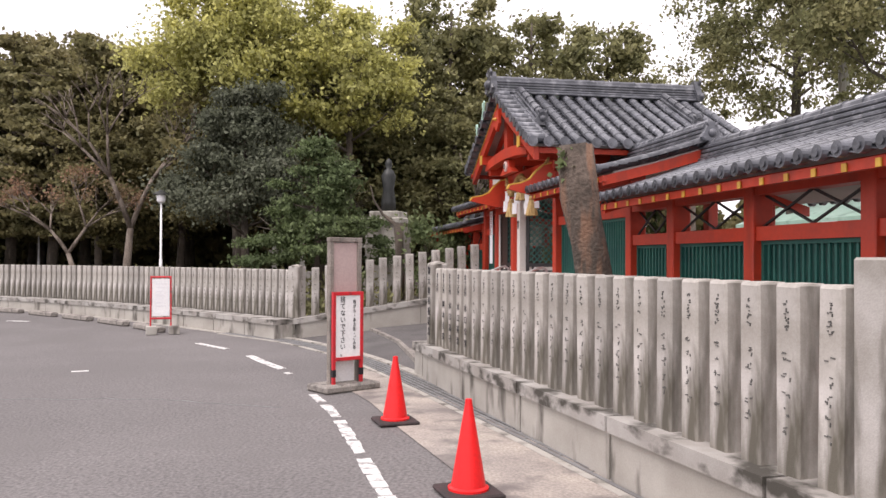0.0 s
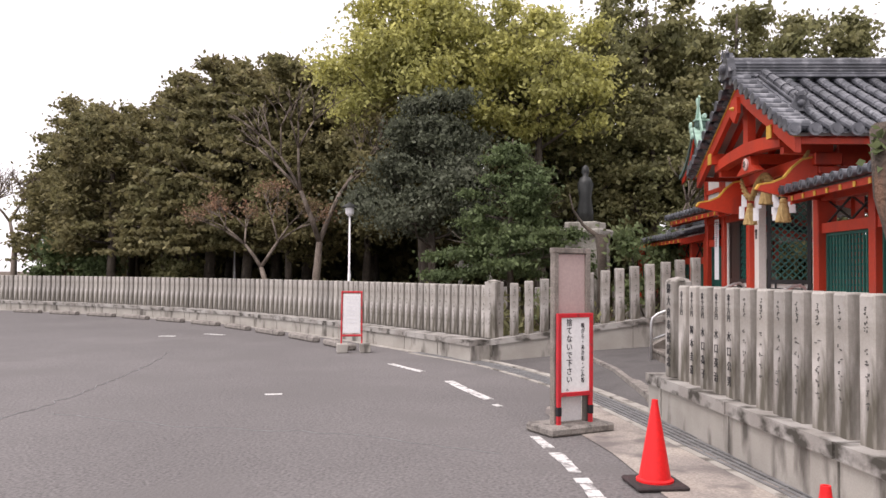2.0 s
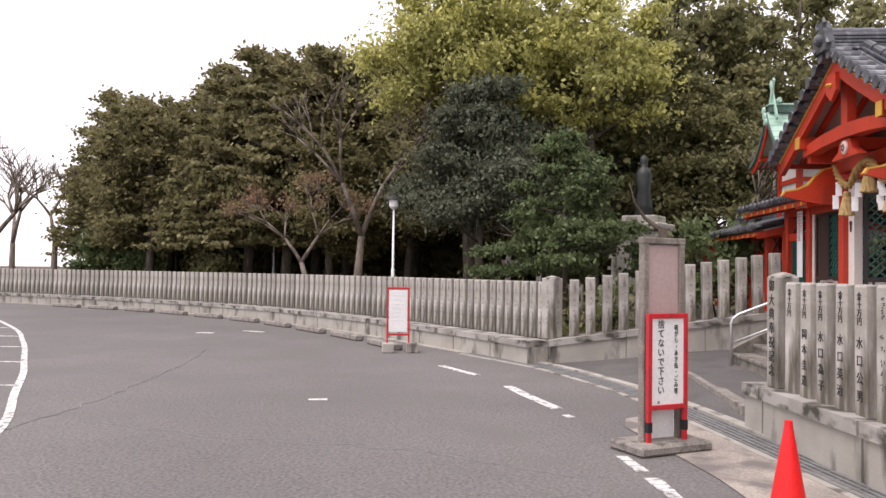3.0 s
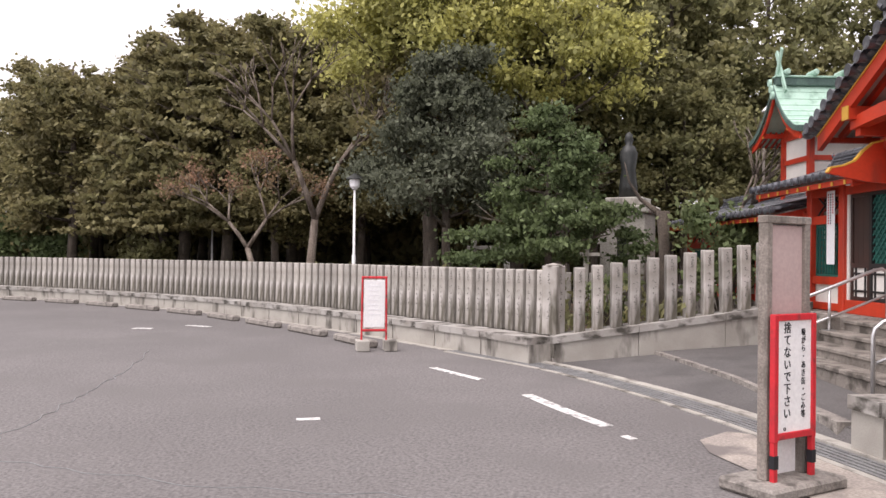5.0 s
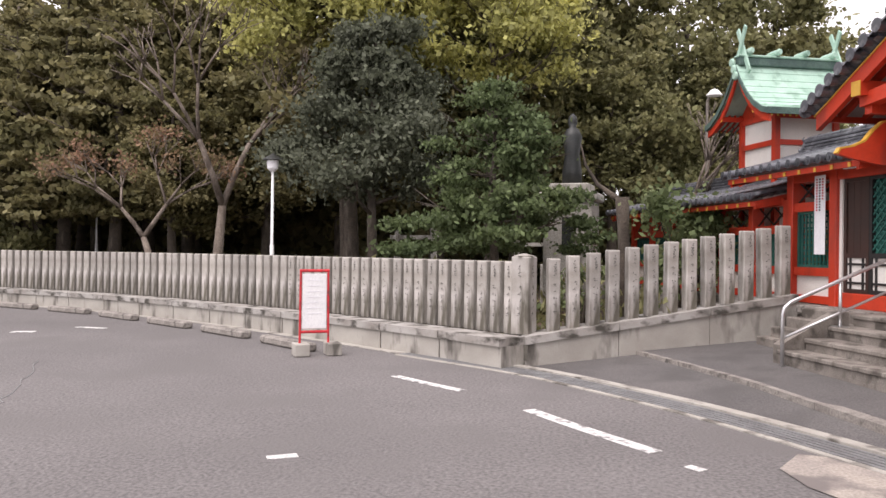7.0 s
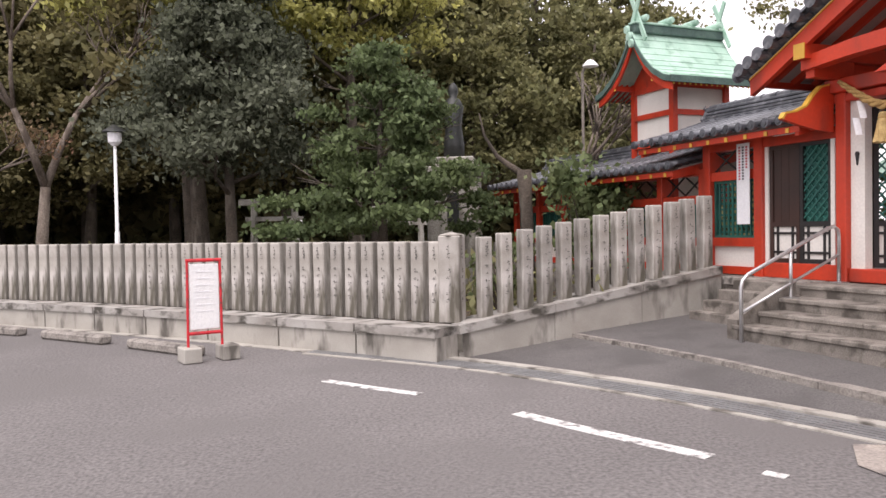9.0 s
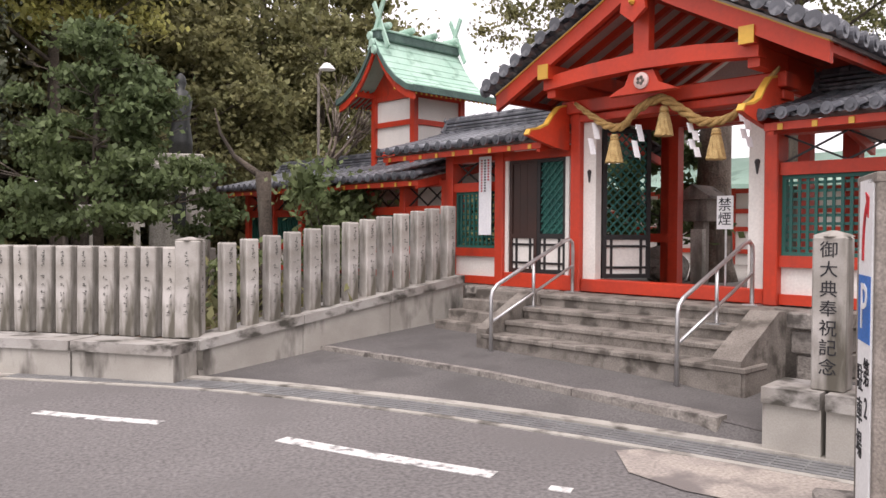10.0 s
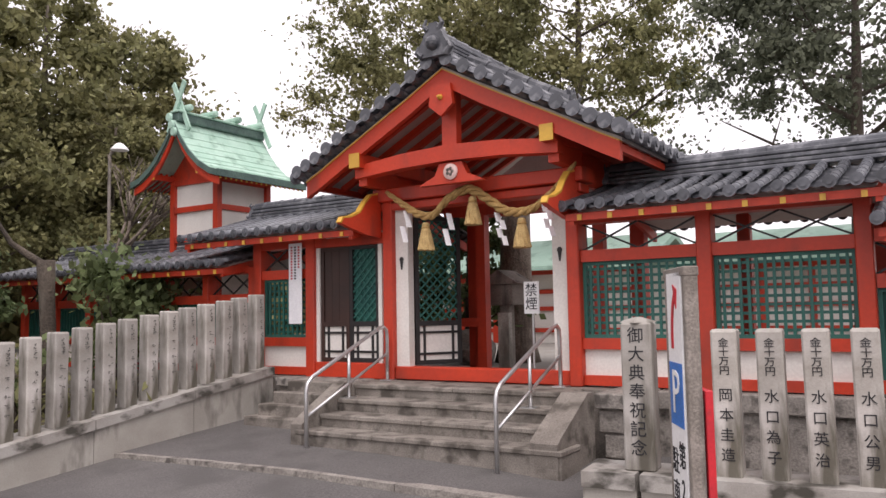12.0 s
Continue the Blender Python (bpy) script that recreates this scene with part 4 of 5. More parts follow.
def handrail(u):
    t = thing("handrail", GATE, "galvanised steel tube handrail on the steps", "handrail", "handrails of the steps")
    top = [(u, -1.56, 0.05), (u, -1.56, 0.80), (u, -1.54, 0.87), (u, -1.47, 0.93), (u - 0.02, -0.32, 1.39), (u - 0.02, -0.23, 1.41), (u - 0.02, -0.17, 1.37), (u - 0.02, -0.16, 1.28), (u - 0.02, -0.16, 0.78)]
    part("top_rail", tube(top, 0.021, 10), STEEL, t, smooth=True)
    part("lower_rail", tube([(u, -1.56, 0.54), (u - 0.02, -0.16, 1.10)], 0.016, 8), STEEL, t, smooth=True)
    part("middle_post", tube([(u - 0.01, -0.87, 0.65), (u - 0.01, -0.87, 1.16)], 0.018, 8), STEEL, t, smooth=True)
    for v, z in ((-0.87, 0.66), (-0.16, 0.793)):
        part("base_plate", box(u - 0.09, u + 0.06, v - 0.06, v + 0.06, z - 0.003, z + 0.009), STEEL, t)


handrail(-1.09)
handrail(1.08)


# thin cracks in the asphalt
def crack(pts, seed):
    r = random.Random(seed)
    line = [(x + r.uniform(-0.05, 0.05), y + r.uniform(-0.05, 0.05)) for x, y in fine(pts, 0.18)]
    tagged(part("asphalt_crack", ribbon(line, -0.004, 0.004, -0.004, 0.0012), GRATE), "thin dark crack in the asphalt", "crack", kind="structure")


crack([(-5.1, 5.2), (-5.9, 7.2), (-6.7, 9.5), (-7.8, 12.0), (-9.0, 14.2)], 1)
crack([(-6.0, 8.3), (-4.2, 8.2), (-2.6, 8.4), (-0.9, 8.1)], 2)


# ---- sacred rope ----
def rope():
    t = thing("sacred_rope", GATE, "twisted straw rope with tassels and paper streamers under the lintel", "rope")
    pts = fine([(-1.05, -0.22, 2.97), (-0.78, -0.28, 2.80), (-0.53, -0.3, 2.655), (-0.34, -0.3, 2.64), (-0.15, -0.3, 2.80), (0.12, -0.3, 2.88), (0.36, -0.3, 2.74), (0.58, -0.3, 2.60), (0.85, -0.3, 2.60), (1.06, -0.3, 2.73), (1.22, -0.26, 2.91), (1.32, -0.22, 3.04)], 0.03)
    n = len(pts)
    for s in range(3):
        strand, rad = [], []
        for i, p in enumerate(pts):
            f = i / (n - 1)
            r = 0.012 + 0.017 * math.sin(math.pi * min(1, max(0, f))) ** 0.6
            a = i * 0.55 + s * math.tau / 3
            strand.append((p[0] + 0.3 * r * math.cos(a), p[1] + r * math.sin(a), p[2] + r * math.cos(a)))
            rad.append(r * 0.95)
        part("strand", tube(strand, rad, 7), ROPE, t, smooth=True)
    for u, z in ((-0.45, 2.56), (0.16, 2.80), (0.74, 2.52)):
        b = part("tassel", lathe([(0.03, 0), (0.045, -0.02), (0.04, -0.06), (0.055, -0.09), (0.075, -0.2), (0.095, -0.30), (0.09, -0.31), (0.0, -0.29)], 22, at=(u, -0.3, z)), STRAW, t)
        for v in b.data.vertices:
            if v.co.z < z - 0.1:
                k = 1 + 0.10 * math.sin(v.index * 2.4)
                v.co.x, v.co.y = u + (v.co.x - u) * k, -0.3 + (v.co.y + 0.3) * k
        part("binding", lathe([(0.047, -0.045), (0.052, -0.055), (0.047, -0.068)], 16, at=(u, -0.3, z)), ROPE, b)
    for u, z in ((-0.71, 2.71), (-0.14, 2.64), (0.46, 2.60), (1.0, 2.66)):
        bm = bmesh.new()
        for k in range(4):
            x = u + 0.028 * (k if u > 0 else -k) * 0.6 + (0.03 if k % 2 else -0.015)
            beam((x, -0.29 - 0.012 * k, z - 0.085 * k), (x + 0.03, -0.30 - 0.012 * k, z - 0.085 * k - 0.10), 0.075, 0.004, bm)
        part("paper_streamer", bm, PAPER, t, "white folded paper streamer")


rope()


# ---- signs and cones ----
def cone(x, y):
    t = thing("traffic_cone", pose(x, y, 0, 0, 0, 25), "bright red plastic traffic cone on a black base", "traffic cone", "cones beside the road")
    part("base", box(-0.19, 0.19, -0.19, 0.19, 0.0, 0.035, 0.012), RUBBER, t)
    part("body", lathe([(0.135, 0.033), (0.135, 0.05), (0.115, 0.06), (0.026, 0.58), (0.022, 0.62), (0.014, 0.62), (0.012, 0.60)], 28), CONE, t, smooth=False)


cone(0.37, 7.55)
cone(1.24, 5.37)


def notice(m):
    """Tall board with a faded panel; a red-framed litter notice hangs before it; it stands on a stone slab."""
    t = thing("notice_board", m, "weathered notice board with a red-framed litter notice on a stone foot", "notice board")
    part("stone_foot", box(-0.42, 0.42, -0.24, 0.24, 0.0, 0.09, 0.02), KERB, t, "flat worn stone slab")
    for x in (-0.215, 0.215):
        part("post", box(x - 0.03, x + 0.03, -0.04, 0.04, 0.09, 1.92, 0.006), GREYWOOD, t)
    part("faded_panel", box(-0.185, 0.185, -0.01, 0.02, 1.1, 1.86), FADED, t, "faded pinkish blank panel")
    part("top_rail", box(-0.25, 0.25, -0.045, 0.045, 1.87, 1.925, 0.006), GREYWOOD, t)
    f = part("notice_panel", box(-0.195, 0.195, -0.085, -0.065, 0.40, 1.20), SIGNWHITE, t, "white painted notice with black writing")
    for a, b, c, d in ((-0.235, -0.19, 0.08, 1.24), (0.19, 0.235, 0.08, 1.24), (-0.19, 0.19, 1.195, 1.24), (-0.19, 0.19, 0.375, 0.42)):
        part("red_frame", box(a, b, -0.10, -0.055, max(c, 0.36) if a != -0.19 else c, d, 0.004), SIGNRED, t)
    for x in (-0.212, 0.212):
        part("lower_leg", box(x - 0.02, x + 0.02, -0.095, -0.06, 0.09, 0.36), SIGNRED, t)
        part("tape_wrap", box(x - 0.024, x + 0.024, -0.10, -0.055, 0.18, 0.27), INK, t, "dark blue tape wrapped round the leg")
    write("writing", stack("捨てないで下さい。"), 0.083, INK, f, pose(-0.08, -0.0875, 0.80), (1.0, 1.02))
    write("writing", stack("吸がら・あき缶・ごみ等"), 0.05, INK, f, pose(0.10, -0.0875, 0.82), (1.0, 1.15))
    # the back of the board is a parking sign
    back = pose(0, 0, 0, 0, 0, 180)
    p = part("parking_panel", box(-0.17, 0.17, 0.021, 0.045, 0.1, 1.9, 0.004), SIGNWHITE, t, "tall white parking panel")
    b = part("blue_panel", box(-0.15, 0.15, 0.045, 0.0485, 1.02, 1.38), SIGNBLUE, p, "blue parking panel")
    write("writing", "P", 0.36, SIGNWHITE, p, back @ pose(0, -0.051, 1.20))
    arrow = fine([(0.05, 0, 1.46), (0.045, 0, 1.58), (0.01, 0, 1.70), (-0.04, 0, 1.76)], 0.03)
    bm = bmesh.new()
    for q, r in zip(arrow, arrow[1:]):
        beam((q[0], 0.048, q[2]), (r[0], 0.048, r[2] + 0.004), 0.006, 0.042, bm)
    prism([(0.0, 1.83), (-0.09, 1.80), (-0.07, 1.69)], 0.045, 0.051, bm)
    part("red_arrow", bm, SIGNRED, p)
    write("writing", stack("駐車場"), 0.16, INK, p, back @ pose(-0.08, -0.0475, 0.62), (0.95, 1.0), 1.15)
    write("writing", stack("第2"), 0.16, INK, p, back @ pose(0.08, -0.0475, 0.76), (0.95, 1.0), 1.15)


notice(pose(-0.555, 9.345, 0.0, 0, 0, 47) @ Matrix.Diagonal((0.9, 0.9, 0.925, 1)))


def red_sign(m):
    t = thing("notice_stand", m, "white notice in a red steel frame on concrete blocks", "sign")
    for x in (-0.2, 0.36):
        part("concrete_block", box(x - 0.16, x + 0.10, -0.16, 0.16, 0, 0.17, 0.012), CONCRETE, t)
    for x in (-0.25, 0.25):
        part("frame_tube", tube([(x, 0.0, 0.12), (x * 0.96, 0.0, 1.16)], 0.02, 8), SIGNRED, t)
    for z in (0.32, 1.15):
        part("frame_tube", tube([(-0.26, 0, z), (0.26, 0, z)], 0.02, 8), SIGNRED, t)
    p = part("panel", box(-0.215, 0.215, -0.012, 0.012, 0.36, 1.11, 0.01), SIGNWHITE, t, "blank white notice panel")
    bm = bmesh.new()
    r = random.Random(3)
    for k in range(7):
        z = 1.02 - k * 0.075
        box(-0.12, 0.12 - r.uniform(0, 0.08), -0.016, -0.012, z - 0.006, z + 0.006, 0, bm)
    part("faint_writing", bm, PAPER, p)


red_sign(pose(-5.80, 15.45, 0, 0, 0, 28) @ Matrix.Diagonal((0.78, 0.9, 1, 1)))


def no_smoking(m):
    t = thing("no_smoking_sign", m, "small white no-smoking sign on a thin pole", "sign")
    part("pole", tube([(0, 0.02, 0), (0, 0.02, 1.07)], 0.012, 8), STEEL, t)
    p = part("plate", box(-0.09, 0.09, -0.008, 0.008, 0.74, 1.09), SIGNWHITE, t)
    write("writing", stack("禁煙"), 0.15, INK, p, pose(0, -0.011, 0.915))


no_smoking(GATE @ pose(0.56, 0.25, 0.79))


def banner():
    t = thing("hanging_banner", GATE, "narrow white paper banner with red and grey print", "banner")
    p = part("sheet", box(-2.69, -2.47, -0.115, -0.11, 1.45, 2.47), PAPER, t)
    for x, c, n in ((-2.64, SIGNRED, 12), (-2.58, INK, 12), (-2.52, SIGNRED, 8)):
        bm = bmesh.new()
        for k in range(n):
            z = 2.42 - k * 0.036
            box(x - 0.014, x + 0.014, -0.118, -0.115, z - 0.012, z + 0.010, 0, bm)
        part("faint_writing", bm, c, p)


banner()
lamp = thing("tube_lamp", GATE, "slim white fluorescent tube lamp under the eave", "lamp")
part("housing", box(-2.0, -1.5, -0.22, -0.16, 2.49, 2.53, 0.008), SIGNWHITE, lamp)


def street_lamp(x, y, h):
    t = thing("street_lamp", pose(x, y, 0.3), "white park lamp with a flat cap on a pole", "street lamp", "lamps along the wood")
    part("pole", tube([(0, 0, 0), (0, 0, 1.2), (0, 0, 1.22), (0, 0, h - 0.35)], [0.045, 0.042, 0.03, 0.026], 10), SIGNWHITE, t, smooth=True)
    part("globe", lathe([(0.05, h - 0.36), (0.11, h - 0.3), (0.12, h - 0.14), (0.05, h - 0.12)], 14), PAPER, t)
    part("cap", lathe([(0.20, h - 0.13), (0.19, h - 0.1), (0.05, h - 0.02), (0.02, h)], 14), BRONZE, t)


street_lamp(-8.23, 20.4, 3.05)
street_lamp(-16.4, 27.5, 3.3)

# low kerb stones along the far roadside
ks = fine([(-5.9, 15.75), (-7.1, 16.85), (-8.8, 18.2), (-10.5, 19.4), (-12.3, 20.6), (-15.2, 21.9), (-19, 23.2), (-25, 24.2)], 0.05)
acc, start, k = 0.0, 0, 0
for i in range(1, len(ks)):
    acc += math.dist(ks[i - 1], ks[i])
    if acc > 1.98:
        seg = ks[start:i + 1]
        m = pose(*seg[0], 0, 0, 0, math.degrees(math.atan2(seg[-1][1] - seg[0][1], seg[-1][0] - seg[0][0])))
        o = new("wheel_stop", mesh_of("wheel_stop", box(0.04, 1.45, -0.09, 0.09, 0.0, 0.12, 0.025), KERB))
        o.matrix_basis = m
        tagged(o, "weathered concrete kerb stone lying on the asphalt", "kerb stone", "kerb stones along the roadside")
        acc, start = 0.0, i


def monument():
    t = thing("monument", pose(-2.25, 21.3, 0.3, 0, 0, -12), "tall pale stone pedestal with a dark bronze statue", "monument")
    part("pedestal", box(-0.48, 0.48, -0.46, 0.46, 0, 2.15, 0.02), MONUMENT, t)
    part("cap_slab", box(-0.57, 0.57, -0.55, 0.55, 2.151, 2.32, 0.03), MONUMENT, t)
    part("upper_slab", box(-0.4, 0.4, -0.38, 0.38, 2.321, 2.5, 0.02), MONUMENT, t)
    part("plaque", box(-0.10, 0.12, -0.475, -0.46, 1.2, 1.82), BRONZE, t, "dark plaque")
    bm = bmesh.new()
    lathe([(0.2, 0), (0.2, 0.25), (0.15, 0.6), (0.2, 0.95), (0.13, 1.1), (0.07, 1.14), (0.1, 1.24), (0.08, 1.36), (0.02, 1.42)], 14, bm, (0, 0, 2.5))
    s = new("statue", mesh_of("statue", bm, BRONZE, True))
    s.matrix_basis = pose(-2.25, 21.3, 0.31, 0, 0, -12)
    tagged(s, "dark bronze statue standing on the pale pedestal", "statue")


monument()


def dead_trunk():
    bm = tube([(0, 0, 0), (-0.03, 0.02, 0.4), (-0.08, 0.03, 0.9), (-0.17, 0.05, 1.4), (-0.24, 0.06, 1.85), (-0.29, 0.06, 2.35)], [0.24, 0.19, 0.165, 0.165, 0.175, 0.185], 22)
    for v in bm.verts:
        n = noise.noise(v.co * 3.2) * 0.06 + noise.noise(Vector((v.co.x * 9, v.co.y * 9, v.co.z * 2))) * 0.03
        c = Vector((-0.12 * v.co.z, 0, v.co.z))
        d = (v.co - c)
        d.z = 0
        v.co += d.normalized() * n
        if v.co.z > 2.3:
            v.co.z += 0.06 * noise.noise(v.co * 12)
    t = thing("dead_tree", pose(2.36, 8.2, 0.3, 0, 0, 10), "pruned dead trunk with peeling bark behind the fence", "tree trunk")
    part("trunk", bm, STUMP, t, smooth=True)
    part("ivy_leaves", leaves_mesh(cloud([((-0.42, 0.0, 2.2), (0.1, 0.1, 0.14), 60)], 5), 0.05, LEAF_BUSH, 5), LEAF_BUSH, t, "small green ivy leaves")


# ---- trees ----
def cloud(blobs, seed):
    """Points in blobs: (centre, radii, number)."""
    g = np.random.default_rng(seed)
    out = []
    for c, r, n in blobs:
        d = g.normal(size=(n, 3))
        d /= np.linalg.norm(d, axis=1)[:, None]
        out.append(np.array(c) + d * (np.abs(g.normal(size=n))[:, None] * 0.62) * np.array(r))
    return np.concatenate(out)


def leaves_mesh(pts, size, material, seed, droop=0.5, long=1.6):
    """One small folded leaf (two triangles) at each point."""
    g = np.random.default_rng(seed + 99)
    n = len(pts)
    d = g.normal(size=(n, 3))
    d[:, 2] -= droop
    d /= np.linalg.norm(d, axis=1)[:, None]
    s = np.cross(d, g.normal(size=(n, 3)))
    s /= np.linalg.norm(s, axis=1)[:, None] + 1e-6
    k = (size * g.uniform(0.6, 1.4, n))[:, None]
    v = np.stack([pts - d * k * long * 0.5, pts + s * k * 0.5, pts + d * k * long * 0.5, pts - s * k * 0.5], 1).reshape(-1, 3)
    me = bpy.data.meshes.new("leaves")
    me.vertices.add(4 * n)
    me.vertices.foreach_set("co", v.astype(np.float32).ravel())
    me.loops.add(4 * n)
    me.loops.foreach_set("vertex_index", np.arange(4 * n, dtype=np.int32))
    me.polygons.add(n)
    me.polygons.foreach_set("loop_start", np.arange(0, 4 * n, 4, dtype=np.int32))
    me.polygons.foreach_set("loop_total", np.full(n, 4, dtype=np.int32))
    me.update()
    me.validate()
    me.materials.append(material)
    return me


def limb_set(h, trunk_r, n, spread, seed, low=0.35, up=0.5, lean=(0, 0)):
    """Trunk and limbs as one tapered mesh; also the limb ends."""
    g = random.Random(seed)
    bm = bmesh.new()
    pts = [(lean[0] * f * f * h + 0.05 * h * 0.15 * math.sin(5 * f + seed), lean[1] * f * f * h + 0.05 * h * 0.15 * math.cos(4 * f + seed), f * h) for f in [k / 8 for k in range(9)]]
    tube(pts, [trunk_r * (1.25 if k == 0 else 1) * (1 - 0.85 * k / 8) for k in range(9)], 9, bm)
    ends = []
    for k in range(n):
        f = low + (0.97 - low) * (k + g.random()) / n
        i = min(7, int(f * 8))
        p = Vector(pts[i]).lerp(Vector(pts[i + 1]), f * 8 - i)
        a = k * 2.4 + g.uniform(-0.5, 0.5)
        L = spread * (1.15 - 0.75 * f) * g.uniform(0.75, 1.2)
        mid = p + Vector((math.cos(a) * L * 0.5, math.sin(a) * L * 0.5, L * up * 0.35))
        e = p + Vector((math.cos(a + 0.2) * L, math.sin(a + 0.2) * L, L * up))
        r = trunk_r * (1 - 0.85 * f) * 0.5
        tube([p, mid, e], [r, r * 0.6, r * 0.18], 6, bm)
        ends.append((e, L))
        for _ in range(2):
            q = mid.lerp(e, g.uniform(0.0, 0.6))
            b = a + g.uniform(-1.1, 1.1)
            w = q + Vector((math.cos(b) * L * 0.4, math.sin(b) * L * 0.4, L * g.uniform(0.05, 0.35)))
            tube([q, w], [r * 0.4, r * 0.1], 5, bm)
            ends.append((w, L * 0.6))
    return bm, ends, pts


def tree(kind, x, y, h, spread, seed, leafmat, bark, n_leaf, size, low=0.3, limbs=14, shape="round", label="", trunk_r=None, up=0.5, lean=(0, 0), z=0.28, clump=0.33):
    t = thing(kind, pose(x, y, z, 0, 0, seed * 47 % 360), label, "tree")
    bm, ends, pts = limb_set(h, trunk_r or h * 0.022, limbs, spread, seed, low, up, lean)
    part("trunk", bm, bark, t, smooth=True)
    g = np.random.default_rng(seed)
    blobs = []
    if shape == "cone":
        layers = int(h * 3.2)
        for k in range(layers):
            f = low + (1 - low) * k / layers
            R = spread * (1 - (f - low) / (1 - low)) ** 0.8 + 0.15
            for j in range(max(3, int(R * 5))):
                a = g.uniform(0, math.tau)
                rr = R * g.uniform(0.35, 1.05)
                blobs.append(((lean[0] * f * f * h + math.cos(a) * rr, lean[1] * f * f * h + math.sin(a) * rr, f * h - 0.12 * rr), (0.3 * spread * 0.5 + 0.1, 0.3 * spread * 0.5 + 0.1, 0.13), 1))
    else:
        for e, L in ends:
            for _ in range(2):
                q = np.array(e) + g.normal(size=3) * L * 0.16
                blobs.append((tuple(q), (clump * L + 0.22, clump * L + 0.22, clump * L * 0.55 + 0.14), 1))
        for _ in range(limbs * 4):
            d = g.normal(size=3)
            d /= np.linalg.norm(d)
            c = np.array((lean[0] * h * 0.5, lean[1] * h * 0.5, h * (low + 1) / 2 + 0.02 * h))
            e = c + d * np.array((spread * 0.85, spread * 0.85, h * (1 - low) * 0.5)) * g.uniform(0.55, 1.05)
            blobs.append((tuple(e), (spread * 0.24, spread * 0.24, spread * 0.14), 1))
    tot = sum(b[2] for b in blobs)
    blobs = [(c, r, max(3, int(n_leaf * w / tot))) for c, r, w in blobs]
    if n_leaf:
        part("crown", leaves_mesh(cloud(blobs, seed), size, leafmat, seed), leafmat, t)
    return t


def bare_tree(x, y, h, seed, label, bark=PALEBARK, leafmat=None, fork=0.4, spread=1.0, n_leaf=0, z=0.28, yaw=0.0, lean=0.0):
    """A leafless tree: limbs split again and again down to twigs."""
    t = thing("bare_tree", pose(x, y, z, 0, 0, yaw), label, "tree")
    g = random.Random(seed)
    bm = bmesh.new()
    tips = []

    def grow(p, d, L, r, depth):
        bend = Vector((g.uniform(-0.2, 0.2), g.uniform(-0.2, 0.2), 0.08))
        mid = p + d * L * 0.5 + bend * L * 0.25
        e = p + d * L + bend * L * 0.3
        tube([p, mid, e], [r, r * 0.85, r * 0.68], 7 if depth < 2 else 4, bm)
        if depth >= 5:
            tips.append(tuple(e))
            return
        for _ in range(3 if depth in (1, 2, 3) else 2):
            a, w = g.uniform(0, math.tau), g.uniform(0.35, 0.75) * spread
            nd = (d + Vector((math.cos(a) * w, math.sin(a) * w, g.uniform(-0.1, 0.3)))).normalized()
            grow(e, nd, L * g.uniform(0.6, 0.8), r * 0.6, depth + 1)

    grow(Vector((0, 0, 0)), Vector((lean, 0, 1)).normalized(), h * fork, h * 0.024, 0)
    part("trunk", bm, bark, t, smooth=True)
    if n_leaf:
        pts = np.array(tips)
        pts = np.repeat(pts, max(1, n_leaf // len(pts)), 0)
        pts = pts + np.random.default_rng(seed).normal(size=pts.shape) * 0.13
        part("crown", leaves_mesh(pts, 0.055, leafmat, seed), leafmat, t)
    return t


def bush(x, y, z, r, h, seed, label, leafmat=LEAF_BUSH, n=2600, size=0.09):
    t = thing("bush", pose(x, y, z), label, "bush")
    g = random.Random(seed)
    bm = bmesh.new()
    blobs = []
    for k in range(16):
        a = g.uniform(0, math.tau)
        e = (math.cos(a) * r * g.uniform(0.2, 0.85), math.sin(a) * r * g.uniform(0.2, 0.85), h * g.uniform(0.35, 0.85))
        tube([(0, 0, 0), (e[0] * 0.5, e[1] * 0.5, e[2] * 0.6), e], [0.025, 0.016, 0.006], 5, bm)
        blobs.append((e, (r * 0.38, r * 0.38, h * 0.2), n // 16))
    part("stems", bm, BARK, t)
    part("foliage", leaves_mesh(cloud(blobs, seed), size, leafmat, seed), leafmat, t)


# raised floor of the wood behind the stone fence
wood = [(x + 0.1, y + 0.2) for x, y in LEFT_FOOT[::3]]
sheet("wood_floor", [(0.45, 16.3), (-2.7, 15.4)] + wood[1:] + [(-60, 40), (-60, 120), (40, 120), (3.0, 24.0)], 0.3, EARTH, "brown leaf-littered floor of the wood", "ground", 0.4)
dead_trunk()

# main trees along the fence
tree("camphor_tree", -7.7, 24.6, 9.6, 3.3, 11, LEAF_YELLOW, BARK, 46000, 0.09, low=0.52, limbs=18, label="large evergreen tree with yellow-green crown", up=0.7, clump=0.36)
tree("camphor_tree", -4.2, 25.2, 9.0, 2.5, 12, LEAF_YELLOW, BARK, 18000, 0.095, low=0.5, limbs=14, label="tall tree with thin yellow-green crown", up=0.8, clump=0.34)
tree("evergreen_tree", -6.6, 22.3, 6.2, 1.75, 13, LEAF_BLUE, BARK, 34000, 0.075, low=0.3, limbs=16, label="dark grey-green broadleaf tree behind the fence", clump=0.36)
tree("fir_tree", -3.65, 19.4, 4.35, 1.75, 14, LEAF_FIR, BARK, 36000, 0.062, low=0.32, limbs=18, label="bright green young conifer with spreading branches", shape="cone", up=0.15)
bare_tree(-10.3, 22.4, 5.8, 21, "pale leafless tree with fine spreading twigs", spread=1.0, fork=0.36, lean=0.1)
